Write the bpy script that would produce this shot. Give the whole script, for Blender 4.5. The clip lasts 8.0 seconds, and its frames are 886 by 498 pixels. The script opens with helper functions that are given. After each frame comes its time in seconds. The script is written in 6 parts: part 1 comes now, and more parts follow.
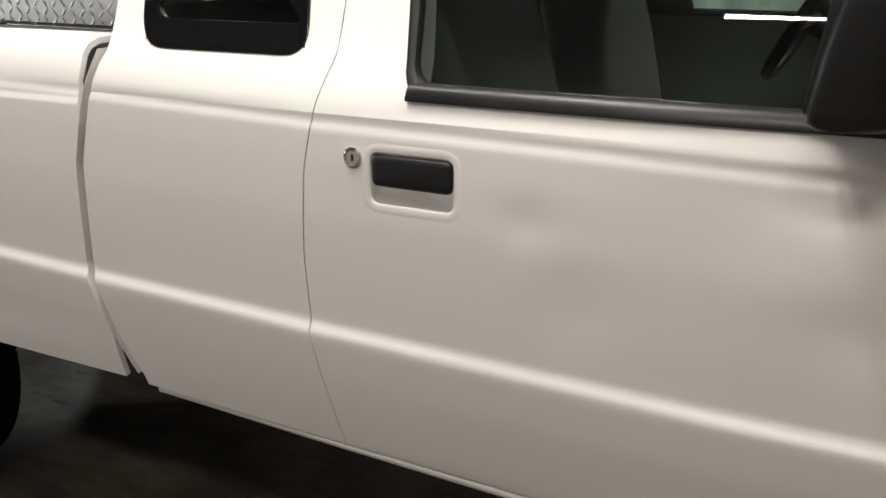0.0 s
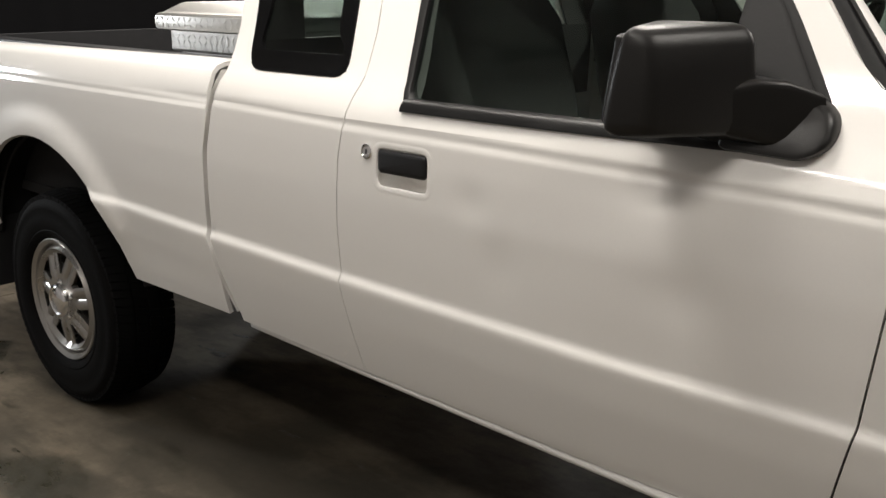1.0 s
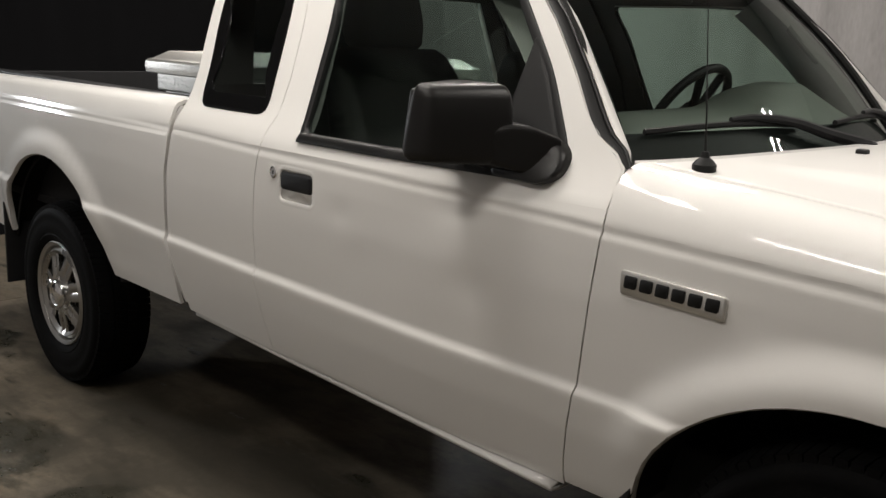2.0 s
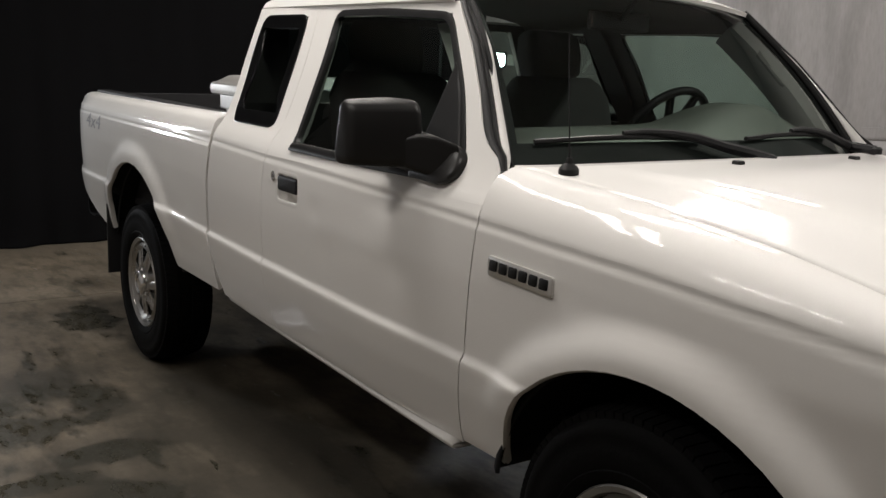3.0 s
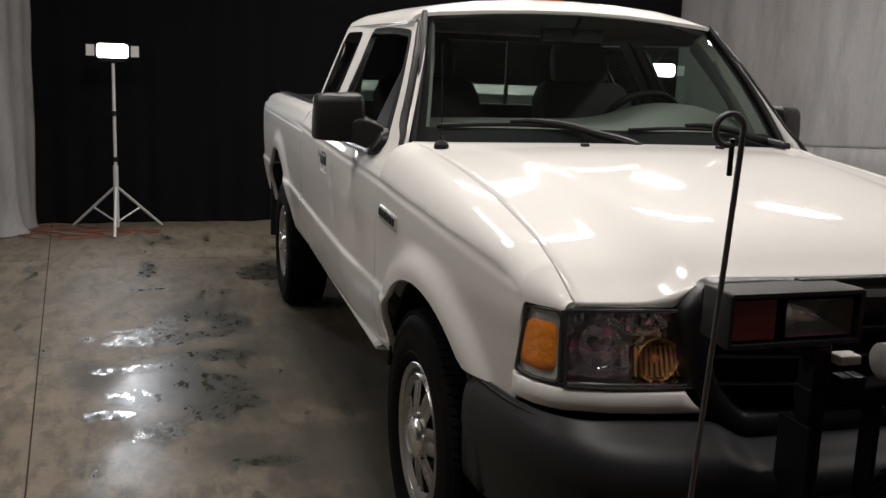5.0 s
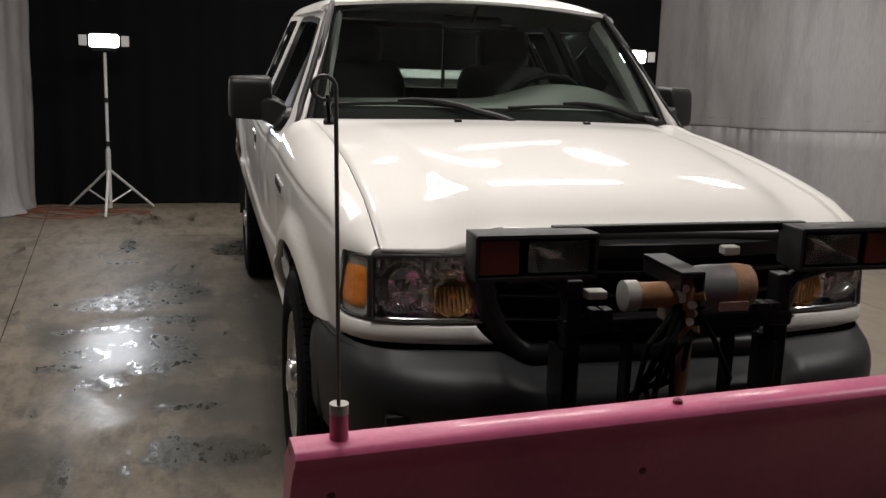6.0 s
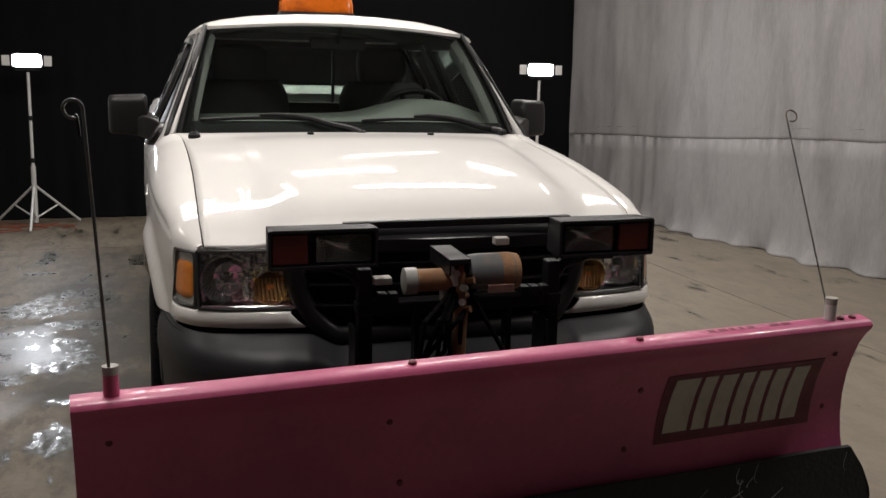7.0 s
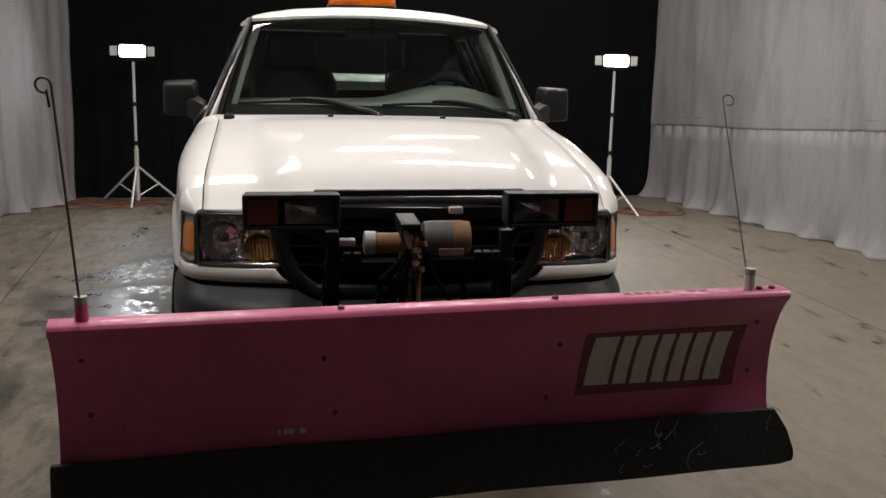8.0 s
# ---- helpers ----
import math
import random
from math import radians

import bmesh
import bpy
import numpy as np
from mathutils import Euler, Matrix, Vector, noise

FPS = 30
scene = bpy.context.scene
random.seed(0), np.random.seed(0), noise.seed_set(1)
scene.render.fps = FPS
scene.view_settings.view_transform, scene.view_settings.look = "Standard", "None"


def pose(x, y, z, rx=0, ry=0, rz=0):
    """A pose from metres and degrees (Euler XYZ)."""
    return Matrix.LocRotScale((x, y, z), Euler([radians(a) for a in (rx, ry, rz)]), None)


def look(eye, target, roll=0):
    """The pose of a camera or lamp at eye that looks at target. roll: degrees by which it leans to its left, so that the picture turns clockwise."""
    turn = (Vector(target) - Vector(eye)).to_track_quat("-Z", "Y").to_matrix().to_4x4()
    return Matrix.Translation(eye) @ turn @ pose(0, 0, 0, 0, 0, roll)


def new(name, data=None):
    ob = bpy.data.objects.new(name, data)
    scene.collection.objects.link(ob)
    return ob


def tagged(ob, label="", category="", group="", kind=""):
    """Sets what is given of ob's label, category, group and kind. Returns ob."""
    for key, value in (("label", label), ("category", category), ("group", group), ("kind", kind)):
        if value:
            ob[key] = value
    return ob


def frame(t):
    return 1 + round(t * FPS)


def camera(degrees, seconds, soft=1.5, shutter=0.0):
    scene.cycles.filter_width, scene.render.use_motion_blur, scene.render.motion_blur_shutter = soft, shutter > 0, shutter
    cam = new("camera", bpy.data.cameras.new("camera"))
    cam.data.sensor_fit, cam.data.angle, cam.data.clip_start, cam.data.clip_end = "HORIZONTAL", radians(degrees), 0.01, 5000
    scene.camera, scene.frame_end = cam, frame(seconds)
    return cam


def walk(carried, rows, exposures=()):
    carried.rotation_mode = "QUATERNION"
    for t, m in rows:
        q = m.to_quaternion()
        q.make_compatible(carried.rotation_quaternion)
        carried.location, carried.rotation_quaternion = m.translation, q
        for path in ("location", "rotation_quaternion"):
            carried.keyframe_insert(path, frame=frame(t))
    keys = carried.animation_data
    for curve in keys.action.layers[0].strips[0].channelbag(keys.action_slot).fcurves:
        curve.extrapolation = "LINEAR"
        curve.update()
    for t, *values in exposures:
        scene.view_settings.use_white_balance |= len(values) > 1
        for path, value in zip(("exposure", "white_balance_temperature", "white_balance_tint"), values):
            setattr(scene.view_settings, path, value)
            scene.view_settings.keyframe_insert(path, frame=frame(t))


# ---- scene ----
cam = camera(50.0, 8.0)
PATH = [
    (0, (-0.829, -2.08, 1.349), (-1.723, -0.398, 0.74), -1.3),
    (0.3, (-0.657, -2.212, 1.367), (-1.645, -0.57, 0.796), -0.7),
    (0.5, (-0.538, -2.233, 1.387), (-1.629, -0.647, 0.847), -1.5),
    (0.7, (-0.388, -2.284, 1.364), (-1.576, -0.748, 0.887), -2.1),
    (1, (-0.159, -2.261, 1.361), (-1.452, -0.824, 0.844), -0.6),
    (1.2, (0.0, -2.291, 1.363), (-1.323, -0.88, 0.856), -0.1),
    (1.5, (0.182, -2.34, 1.373), (-1.116, -0.883, 0.936), 1.2),
    (1.7, (0.324, -2.382, 1.375), (-0.997, -0.941, 0.951), 1.6),
    (2.8, (1.09, -2.201, 1.402), (-0.498, -1.041, 1.035), 1.2),
    (3, (1.223, -2.16, 1.384), (-0.395, -1.043, 1.02), 1.7),
    (3.5, (1.573, -2.043, 1.407), (-0.132, -1.088, 0.98), 2.4),
    (4, (1.867, -1.814, 1.391), (0.046, -1.111, 0.956), 2.8),
    (4.2, (1.999, -1.737, 1.391), (0.146, -1.127, 0.949), 2.2),
    (5.3, (2.644, -1.404, 1.39), (0.756, -0.844, 1.037), 2.3),
    (5.5, (2.735, -1.307, 1.383), (0.856, -0.74, 0.997), 3.3),
    (5.8, (2.88, -1.189, 1.4), (0.993, -0.673, 0.986), 2.9),
    (6, (2.981, -1.117, 1.384), (1.08, -0.626, 1.002), 1.9),
    (6.2, (3.091, -1.056, 1.38), (1.187, -0.574, 0.999), 1.5),
    (6.5, (3.257, -0.956, 1.39), (1.363, -0.429, 1.022), 2.3),
    (6.7, (3.331, -0.897, 1.405), (1.449, -0.34, 1.022), 2.0),
    (7, (3.445, -0.797, 1.414), (1.559, -0.233, 1.059), 1.2),
    (7.2, (3.527, -0.708, 1.404), (1.624, -0.193, 1.072), 0.9),
    (7.5, (3.669, -0.543, 1.383), (1.741, -0.15, 1.024), 1.6),
    (7.7, (3.75, -0.461, 1.387), (1.82, -0.116, 0.991), 1.8),
    (8, (3.873, -0.399, 1.406), (1.934, -0.085, 1.03), 1.4),
]
walk(cam, [(t, look(eye, target, roll)) for t, eye, target, roll in PATH],
     [(0.0, 0.60, 6500, 10), (0.5, 0.67, 6500, 10), (1.0, 0.56, 6500, 10), (1.5, 0.30, 6500, 10), (3.0, -0.10, 6400, 11), (4.2, -0.14, 6400, 12), (5.5, -0.03, 6420, 12), (8.0, 0.0, 6420, 12)])

# ---- light ----
world = bpy.data.worlds.new("world")
scene.world = world
world.use_nodes = True
world.node_tree.nodes["Background"].inputs[0].default_value = (0.5, 0.5, 0.55, 1)
world.node_tree.nodes["Background"].inputs[1].default_value = 0.02


def area(name, at, to, sx, sy, power, colour):
    data = bpy.data.lights.new(name, "AREA")
    data.shape, data.size, data.size_y, data.energy, data.color = "RECTANGLE", sx, sy, power, colour
    ob = new(name, data)
    ob.matrix_world = look(at, to) if abs(at[0] - to[0]) > 0.01 else pose(*at)
    return ob


WARM, COOL = (1.0, 0.94, 0.87), (0.93, 0.97, 1.0)
CEIL = 3.6
# ceiling lights: x, y, length, watts, kind (0 twin tubes along x, 1 broad panel along y, 2 twin tubes along y)
# (-0.9, -3.3) and (1.2, -0.9) are fill, added to brighten the side and nose
BATTENS = [(-1.75, -1.25, 1.1, 44, 2), (-0.9, -3.3, 1.3, 40, 0), (-2.5, -0.9, 1.0, 18, 0), (-1.95, 0.95, 1.2, 62, 1),
           (-4.15, 0.5, 1.2, 46, 1), (-2.6, 2.85, 1.0, 40, 0),
           (-4.9, 2.5, 1.2, 28, 0), (1.2, 2.8, 1.2, 74, 0), (1.2, -0.9, 1.2, 46, 0)]
for bx, by, bl, bw, kind in BATTENS:
    if kind == 1:
        area("panel_lamp", (bx, by, CEIL - 0.14), (bx, by, 0), 0.30, bl, bw, WARM)
        continue
    for d in (-0.09, 0.09):
        if kind == 2:
            area("tube_lamp", (bx + 1.8 * d, by, CEIL - 0.14), (bx + 1.8 * d, by, 0), 0.14, bl, bw / 2, WARM)
        else:
            area("tube_lamp", (bx, by + d, CEIL - 0.14), (bx, by + d, 0), bl, 0.06, bw / 2, WARM)
STANDS = [(-5.87, -1.91, 1.486, 8), (-5.3, 2.76, 1.507, -14)]


# ---- materials ----
def mat(name, colour, rough=0.5, metal=0.0, coat=0.0, grain=0.0, scale=40.0, bump=0.0, blot=0.0, blotscale=3.0, tint=None, spec=0.5, stretch=None):
    """A surface with blotches at a large scale, grain at a small one and fine relief."""
    m = bpy.data.materials.new(name)
    m.use_nodes = True
    nt = m.node_tree
    b = nt.nodes["Principled BSDF"]
    b.inputs["Roughness"].default_value = rough
    b.inputs["Metallic"].default_value = metal
    b.inputs["Coat Weight"].default_value = coat
    b.inputs["Coat Roughness"].default_value = 0.065
    b.inputs["Specular IOR Level"].default_value = spec
    col = (*colour, 1)
    b.inputs["Base Color"].default_value = col
    tc = nt.nodes.new("ShaderNodeTexCoord")
    src = tc.outputs["Object"]
    if stretch:
        mp = nt.nodes.new("ShaderNodeMapping")
        mp.inputs["Scale"].default_value = stretch
        nt.links.new(src, mp.inputs["Vector"])
        src = mp.outputs["Vector"]

    def noise_node(sc, detail):
        n = nt.nodes.new("ShaderNodeTexNoise")
        n.inputs["Scale"].default_value, n.inputs["Detail"].default_value = sc, detail
        nt.links.new(src, n.inputs["Vector"])
        return n
    fine, big = noise_node(scale, 5), noise_node(blotscale, 6)
    last = None
    if blot:
        mix = nt.nodes.new("ShaderNodeMix")
        mix.data_type = "RGBA"
        mix.inputs["A"].default_value = col
        mix.inputs["B"].default_value = (*(tint or tuple(c * 0.5 for c in colour)), 1)
        ramp = nt.nodes.new("ShaderNodeMapRange")
        ramp.inputs["From Min"].default_value, ramp.inputs["From Max"].default_value = 0.45, 0.75
        ramp.inputs["To Max"].default_value = blot
        nt.links.new(big.outputs["Fac"], ramp.inputs["Value"])
        nt.links.new(ramp.outputs["Result"], mix.inputs["Factor"])
        last = mix.outputs["Result"]
    if grain:
        mul = nt.nodes.new("ShaderNodeMix")
        mul.data_type, mul.blend_type = "RGBA", "MULTIPLY"
        mul.inputs["Factor"].default_value = grain
        if last:
            nt.links.new(last, mul.inputs["A"])
        else:
            mul.inputs["A"].default_value = col
        nt.links.new(fine.outputs["Color"], mul.inputs["B"])
        bw = nt.nodes.new("ShaderNodeRGBToBW")
        nt.links.new(fine.outputs["Color"], bw.inputs[0])
        nt.links.new(bw.outputs[0], mul.inputs["B"])
        last = mul.outputs["Result"]
    if last:
        nt.links.new(last, b.inputs["Base Color"])
    rr = nt.nodes.new("ShaderNodeMapRange")
    rr.inputs["To Min"].default_value, rr.inputs["To Max"].default_value = max(rough - 0.08, 0.02), min(rough + 0.1, 1)
    nt.links.new(big.outputs["Fac"], rr.inputs["Value"])
    nt.links.new(rr.outputs["Result"], b.inputs["Roughness"])
    if bump:
        bn = nt.nodes.new("ShaderNodeBump")
        bn.inputs["Strength"].default_value, bn.inputs["Distance"].default_value = bump, 0.004
        nt.links.new(fine.outputs["Fac"], bn.inputs["Height"])
        nt.links.new(bn.outputs["Normal"], b.inputs["Normal"])
    return m


PAINT = mat("white_paint", (0.79, 0.775, 0.745), 0.6, coat=0.8, spec=0.3, blot=0.10, blotscale=1.6, tint=(0.66, 0.63, 0.58), grain=0.04, scale=220)
BLACKPL = mat("black_plastic", (0.014, 0.014, 0.015), 0.5, spec=0.25, grain=0.4, scale=300, bump=0.12, blot=0.3, tint=(0.03, 0.03, 0.03))
MIRRORPL = mat("mirror_plastic", (0.009, 0.0086, 0.0083), 0.36, spec=0.34, grain=0.3, scale=500, bump=0.1, blot=0.4, tint=(0.013, 0.012, 0.011))
BUMPERPL = mat("bumper_plastic", (0.015, 0.016, 0.018), 0.46, spec=0.35, grain=0.35, scale=350, bump=0.12, blot=0.5, tint=(0.026, 0.0255, 0.025))
MOULDING = mat("satin_moulding", (0.012, 0.012, 0.012), 0.34, spec=0.3, grain=0.3, scale=150, blot=0.4, blotscale=8, tint=(0.03, 0.029, 0.028))
FRIT = mat("printed_glass_edge", (0.004, 0.004, 0.0042), 0.22, spec=0.3, grain=0.2, scale=200)
TRIM = mat("rubber_trim", (0.012, 0.012, 0.012), 0.5, spec=0.22, grain=0.3, scale=200, bump=0.05)
RUBBER = mat("tyre_rubber", (0.005, 0.005, 0.0052), 0.7, spec=0.06, grain=0.4, scale=120, bump=0.3, blot=0.6, blotscale=6, tint=(0.009, 0.0085, 0.008))
ALLOY = mat("wheel_alloy", (0.42, 0.41, 0.39), 0.28, metal=0.9, blot=0.5, blotscale=9, tint=(0.32, 0.30, 0.27), grain=0.1)
CHROME = mat("chrome", (0.82, 0.82, 0.82), 0.12, metal=1.0)
POLISHED = mat("polished_alloy", (0.40, 0.39, 0.37), 0.3, metal=0.85, blot=0.5, blotscale=12, tint=(0.28, 0.26, 0.24))
GOLD = mat("amber_reflector_metal", (0.86, 0.56, 0.22), 0.18, metal=0.6, grain=0.3, scale=60)
ALU = mat("tread_plate", (0.56, 0.55, 0.525), 0.42, metal=0.9, blot=0.4, blotscale=5, tint=(0.5, 0.5, 0.48), grain=0.15)
DARK = mat("dark_underside", (0.026, 0.026, 0.027), 0.8, spec=0.15, grain=0.4, scale=30, bump=0.2)
IRON = mat("black_steel", (0.008, 0.008, 0.009), 0.42, spec=0.2, grain=0.3, scale=60, bump=0.1, blot=0.25, blotscale=14, tint=(0.025, 0.016, 0.012))
GLOSSBLACK = mat("gloss_black_plastic", (0.009, 0.009, 0.010), 0.34, spec=0.28, grain=0.3, scale=120, bump=0.04, blot=0.4, blotscale=9, tint=(0.02, 0.018, 0.017))
DRUM = mat("rusty_drum", (0.045, 0.030, 0.020), 0.8, grain=0.4, scale=60, bump=0.3, blot=0.6, blotscale=12, tint=(0.08, 0.045, 0.022))
PALEMETAL = mat("dull_cast_metal", (0.36, 0.355, 0.34), 0.5, metal=0.4, grain=0.3, scale=80, blot=0.5, blotscale=20, tint=(0.2, 0.17, 0.14))
WORNLABEL = mat("worn_label", (0.30, 0.17, 0.14), 0.6, grain=0.5, scale=120, blot=0.7, blotscale=40, tint=(0.16, 0.06, 0.05))
PINK = mat("faded_red_paint", (0.58, 0.104, 0.232), 0.42, coat=0.22, blot=0.95, blotscale=2.6, tint=(0.37, 0.066, 0.172), grain=0.3, scale=55, bump=0.25)
EDGE = mat("cutting_edge_steel", (0.036, 0.036, 0.038), 0.55, spec=0.18, grain=0.5, scale=70, bump=0.5, blot=0.5, blotscale=10, tint=(0.03, 0.028, 0.026))
RUST = mat("rusty_steel", (0.30, 0.15, 0.065), 0.7, grain=0.4, scale=60, bump=0.4, blot=0.8, blotscale=12, tint=(0.13, 0.10, 0.08))
GREYPART = mat("grey_painted_steel", (0.11, 0.115, 0.12), 0.5, grain=0.3, blot=0.6, blotscale=14, tint=(0.26, 0.14, 0.06))
SEATC = mat("seat_cloth", (0.105, 0.107, 0.102), 0.9, grain=0.5, scale=400, bump=0.3)
JOINT = mat("dirty_joint", (0.030, 0.026, 0.021), 0.9, spec=0.1, grain=0.4, scale=60)
DASH = mat("dash_vinyl", (0.125, 0.135, 0.118), 0.7, grain=0.3, scale=400, bump=0.15)
PILLART = mat("pillar_vinyl", (0.30, 0.295, 0.275), 0.7, grain=0.3, scale=300, bump=0.1, blot=0.2)
LINER = mat("cab_lining", (0.06, 0.06, 0.056), 0.9, grain=0.3, scale=300)
WHITEBIT = mat("white_plastic", (0.42, 0.405, 0.375), 0.5, grain=0.3, scale=60, blot=0.6, blotscale=25, tint=(0.24, 0.21, 0.18))
STICKER = mat("sticker_white", (0.62, 0.60, 0.55), 0.55, grain=0.25, scale=120, blot=0.4, blotscale=30, tint=(0.4, 0.36, 0.33))
STICKERRED = mat("sticker_red", (0.19, 0.024, 0.050), 0.5, grain=0.3, blot=0.5, blotscale=18)
MARK = mat("faded_marker_ink", (0.27, 0.04, 0.09), 0.6, grain=0.5, scale=150)
DECAL = mat("decal_grey", (0.27, 0.27, 0.285), 0.5, grain=0.1)
REDLENS = mat("red_lens", (0.35, 0.012, 0.012), 0.15, coat=0.6, grain=0.1)
ORANGECORD = mat("cord_orange", (0.20, 0.050, 0.022), 0.6, grain=0.2)
STANDM = mat("stand_tube", (0.62, 0.62, 0.60), 0.4, metal=0.3, grain=0.1)
# the curtain's upright dark streaks are mottling, with shade of small creases painted in
CURTAIN = mat("grey_curtain", (0.31, 0.30, 0.298), 0.92, spec=0.2, grain=0.35, scale=60, bump=0.6, blot=0.85, blotscale=5, tint=(0.20, 0.193, 0.19), stretch=(1, 1, 0.22))
BLACKCLOTH = mat("black_curtain", (0.0046, 0.0046, 0.0053), 0.95, spec=0.1, grain=0.3, scale=200, bump=0.15, blot=0.4, tint=(0.005, 0.005, 0.0056))
PLASTER = mat("plain_wall", (0.36, 0.355, 0.345), 0.9, grain=0.2, blot=0.4, blotscale=1)
CEILM = mat("ceiling_paint", (0.45, 0.445, 0.435), 0.9, grain=0.2)


def glow(name, colour, strength):
    m = bpy.data.materials.new(name)
    m.use_nodes = True
    b = m.node_tree.nodes["Principled BSDF"]
    b.inputs["Base Color"].default_value = (*colour, 1)
    b.inputs["Emission Color"].default_value = (*colour, 1)
    b.inputs["Emission Strength"].default_value = strength
    return m


LAMPGLOW = glow("lamp_glow", (0.95, 0.98, 1.0), 40)


def glass(name, colour, gloss=1.0, rough=0.0):
    """Thin clear pane: tinted see-through with a Fresnel gloss."""
    m = bpy.data.materials.new(name)
    m.use_nodes = True
    nt = m.node_tree
    nt.nodes.clear()
    out, mix = nt.nodes.new("ShaderNodeOutputMaterial"), nt.nodes.new("ShaderNodeMixShader")
    tr, gl, fr = nt.nodes.new("ShaderNodeBsdfTransparent"), nt.nodes.new("ShaderNodeBsdfGlossy"), nt.nodes.new("ShaderNodeLayerWeight")
    tr.inputs[0].default_value = (*colour, 1)
    gl.inputs["Roughness"].default_value = rough
    gl.inputs[0].default_value = (gloss, gloss, gloss, 1)
    fr.inputs["Blend"].default_value = 0.5
    pw, mr = nt.nodes.new("ShaderNodeMath"), nt.nodes.new("ShaderNodeMapRange")
    pw.operation = "POWER"
    pw.inputs[1].default_value = 4.5
    mr.inputs["To Min"].default_value = 0.05
    nt.links.new(fr.outputs["Facing"], pw.inputs[0])
    nt.links.new(pw.outputs[0], mr.inputs["Value"])
    nt.links.new(mr.outputs["Result"], mix.inputs[0])
    nt.links.new(tr.outputs[0], mix.inputs[1])
    nt.links.new(gl.outputs[0], mix.inputs[2])
    nt.links.new(mix.outputs[0], out.inputs[0])
    return m


GLASS = glass("car_glass", (0.59, 0.69, 0.64), 0.5)
SIDEGLASS = glass("door_glass", (0.60, 0.72, 0.66), 0.9)
DARKGLASS = glass("tinted_glass", (0.42, 0.48, 0.46))
LENS = glass("clear_lens", (0.95, 0.95, 0.95), 0.6, 0.02)
CLEARBACK = mat("pale_lamp_backing", (0.72, 0.73, 0.68), 0.3, metal=0.0, grain=0.4, scale=60)
AMBER = mat("amber_plastic", (1.0, 0.30, 0.008), 0.3, coat=0.8, grain=0.3, scale=55, bump=0.9)
BADGE = mat("satin_chrome", (0.62, 0.61, 0.58), 0.30, metal=0.7, grain=0.1, scale=200)
BEACON = mat("mottled_amber_dome", (0.80, 0.17, 0.008), 0.22, coat=0.6, blot=0.9, blotscale=14, tint=(0.30, 0.045, 0.004), grain=0.5, scale=40, bump=0.5)
DULLAMBER = mat("dull_amber_plastic", (0.11, 0.018, 0.006), 0.35, grain=0.3, scale=90, bump=0.3)


def reflector_mat():
    m = mat("chrome_reflector", (0.74, 0.75, 0.75), 0.14, metal=0.92)
    nt = m.node_tree
    vo = nt.nodes.new("ShaderNodeTexVoronoi")
    vo.feature, vo.distance = "F1", "CHEBYCHEV"
    vo.inputs["Scale"].default_value = 42
    tc = nt.nodes.new("ShaderNodeTexCoord")
    nt.links.new(tc.outputs["Object"], vo.inputs["Vector"])
    bn = nt.nodes.new("ShaderNodeBump")
    bn.inputs["Strength"].default_value, bn.inputs["Distance"].default_value = 0.8, 0.012
    nt.links.new(vo.outputs["Distance"], bn.inputs["Height"])
    nt.links.new(bn.outputs["Normal"], nt.nodes["Principled BSDF"].inputs["Normal"])
    return m


REFLECTOR = reflector_mat()
BOWL = mat("bowl_chrome", (0.72, 0.73, 0.74), 0.08, metal=0.96, grain=0.1, scale=200)


PUDDLES = [(-2.5, -1.58, 0.16, 0.27), (-1.95, -1.6, 0.08, 0.17), (-2.13, -1.41, 0.07, 0.08), (-1.70, -1.35, 0.17, 0.16), (-1.42, -1.22, 0.08, 0.11), (-1.31, -1.36, 0.14, 0.13), (-1.11, -1.51, 0.08, 0.11), (-1.34, -1.77, 0.06, 0.11), (-0.76, -1.18, 0.06, 0.13), (-0.29, -1.23, 0.17, 0.08), (-0.31, -1.05, 0.14, 0.12), (-4.17, -1.65, 0.25, 0.06), (-3.62, -1.67, 0.05, 0.11), (-4.05, -0.90, 0.30, 0.13), (-2.14, -1.26, 0.09, 0.13), (-1.55, -1.62, 0.10, 0.15)]
# the last two paint the truck's shade on the floor beneath its side
TIDES_AND_SHADE = [(-1.6, -1.2, 0.70, 0.40), (-1.83, -1.83, 0.22, 0.12), (-2.61, -1.15, 0.30, 0.15), (-1.55, -0.98, 0.40, 0.20), (-0.91, -1.25, 0.24, 0.18), (-0.32, -1.74, 0.22, 0.17), (-3.05, -1.33, 0.30, 0.20), (-2.0, -0.72, 1.40, 0.42), (-0.75, -0.85, 0.70, 0.36)]

FILMS = [(-1.55, -1.52, 0.55, 0.24), (-0.75, -1.60, 0.45, 0.22)]


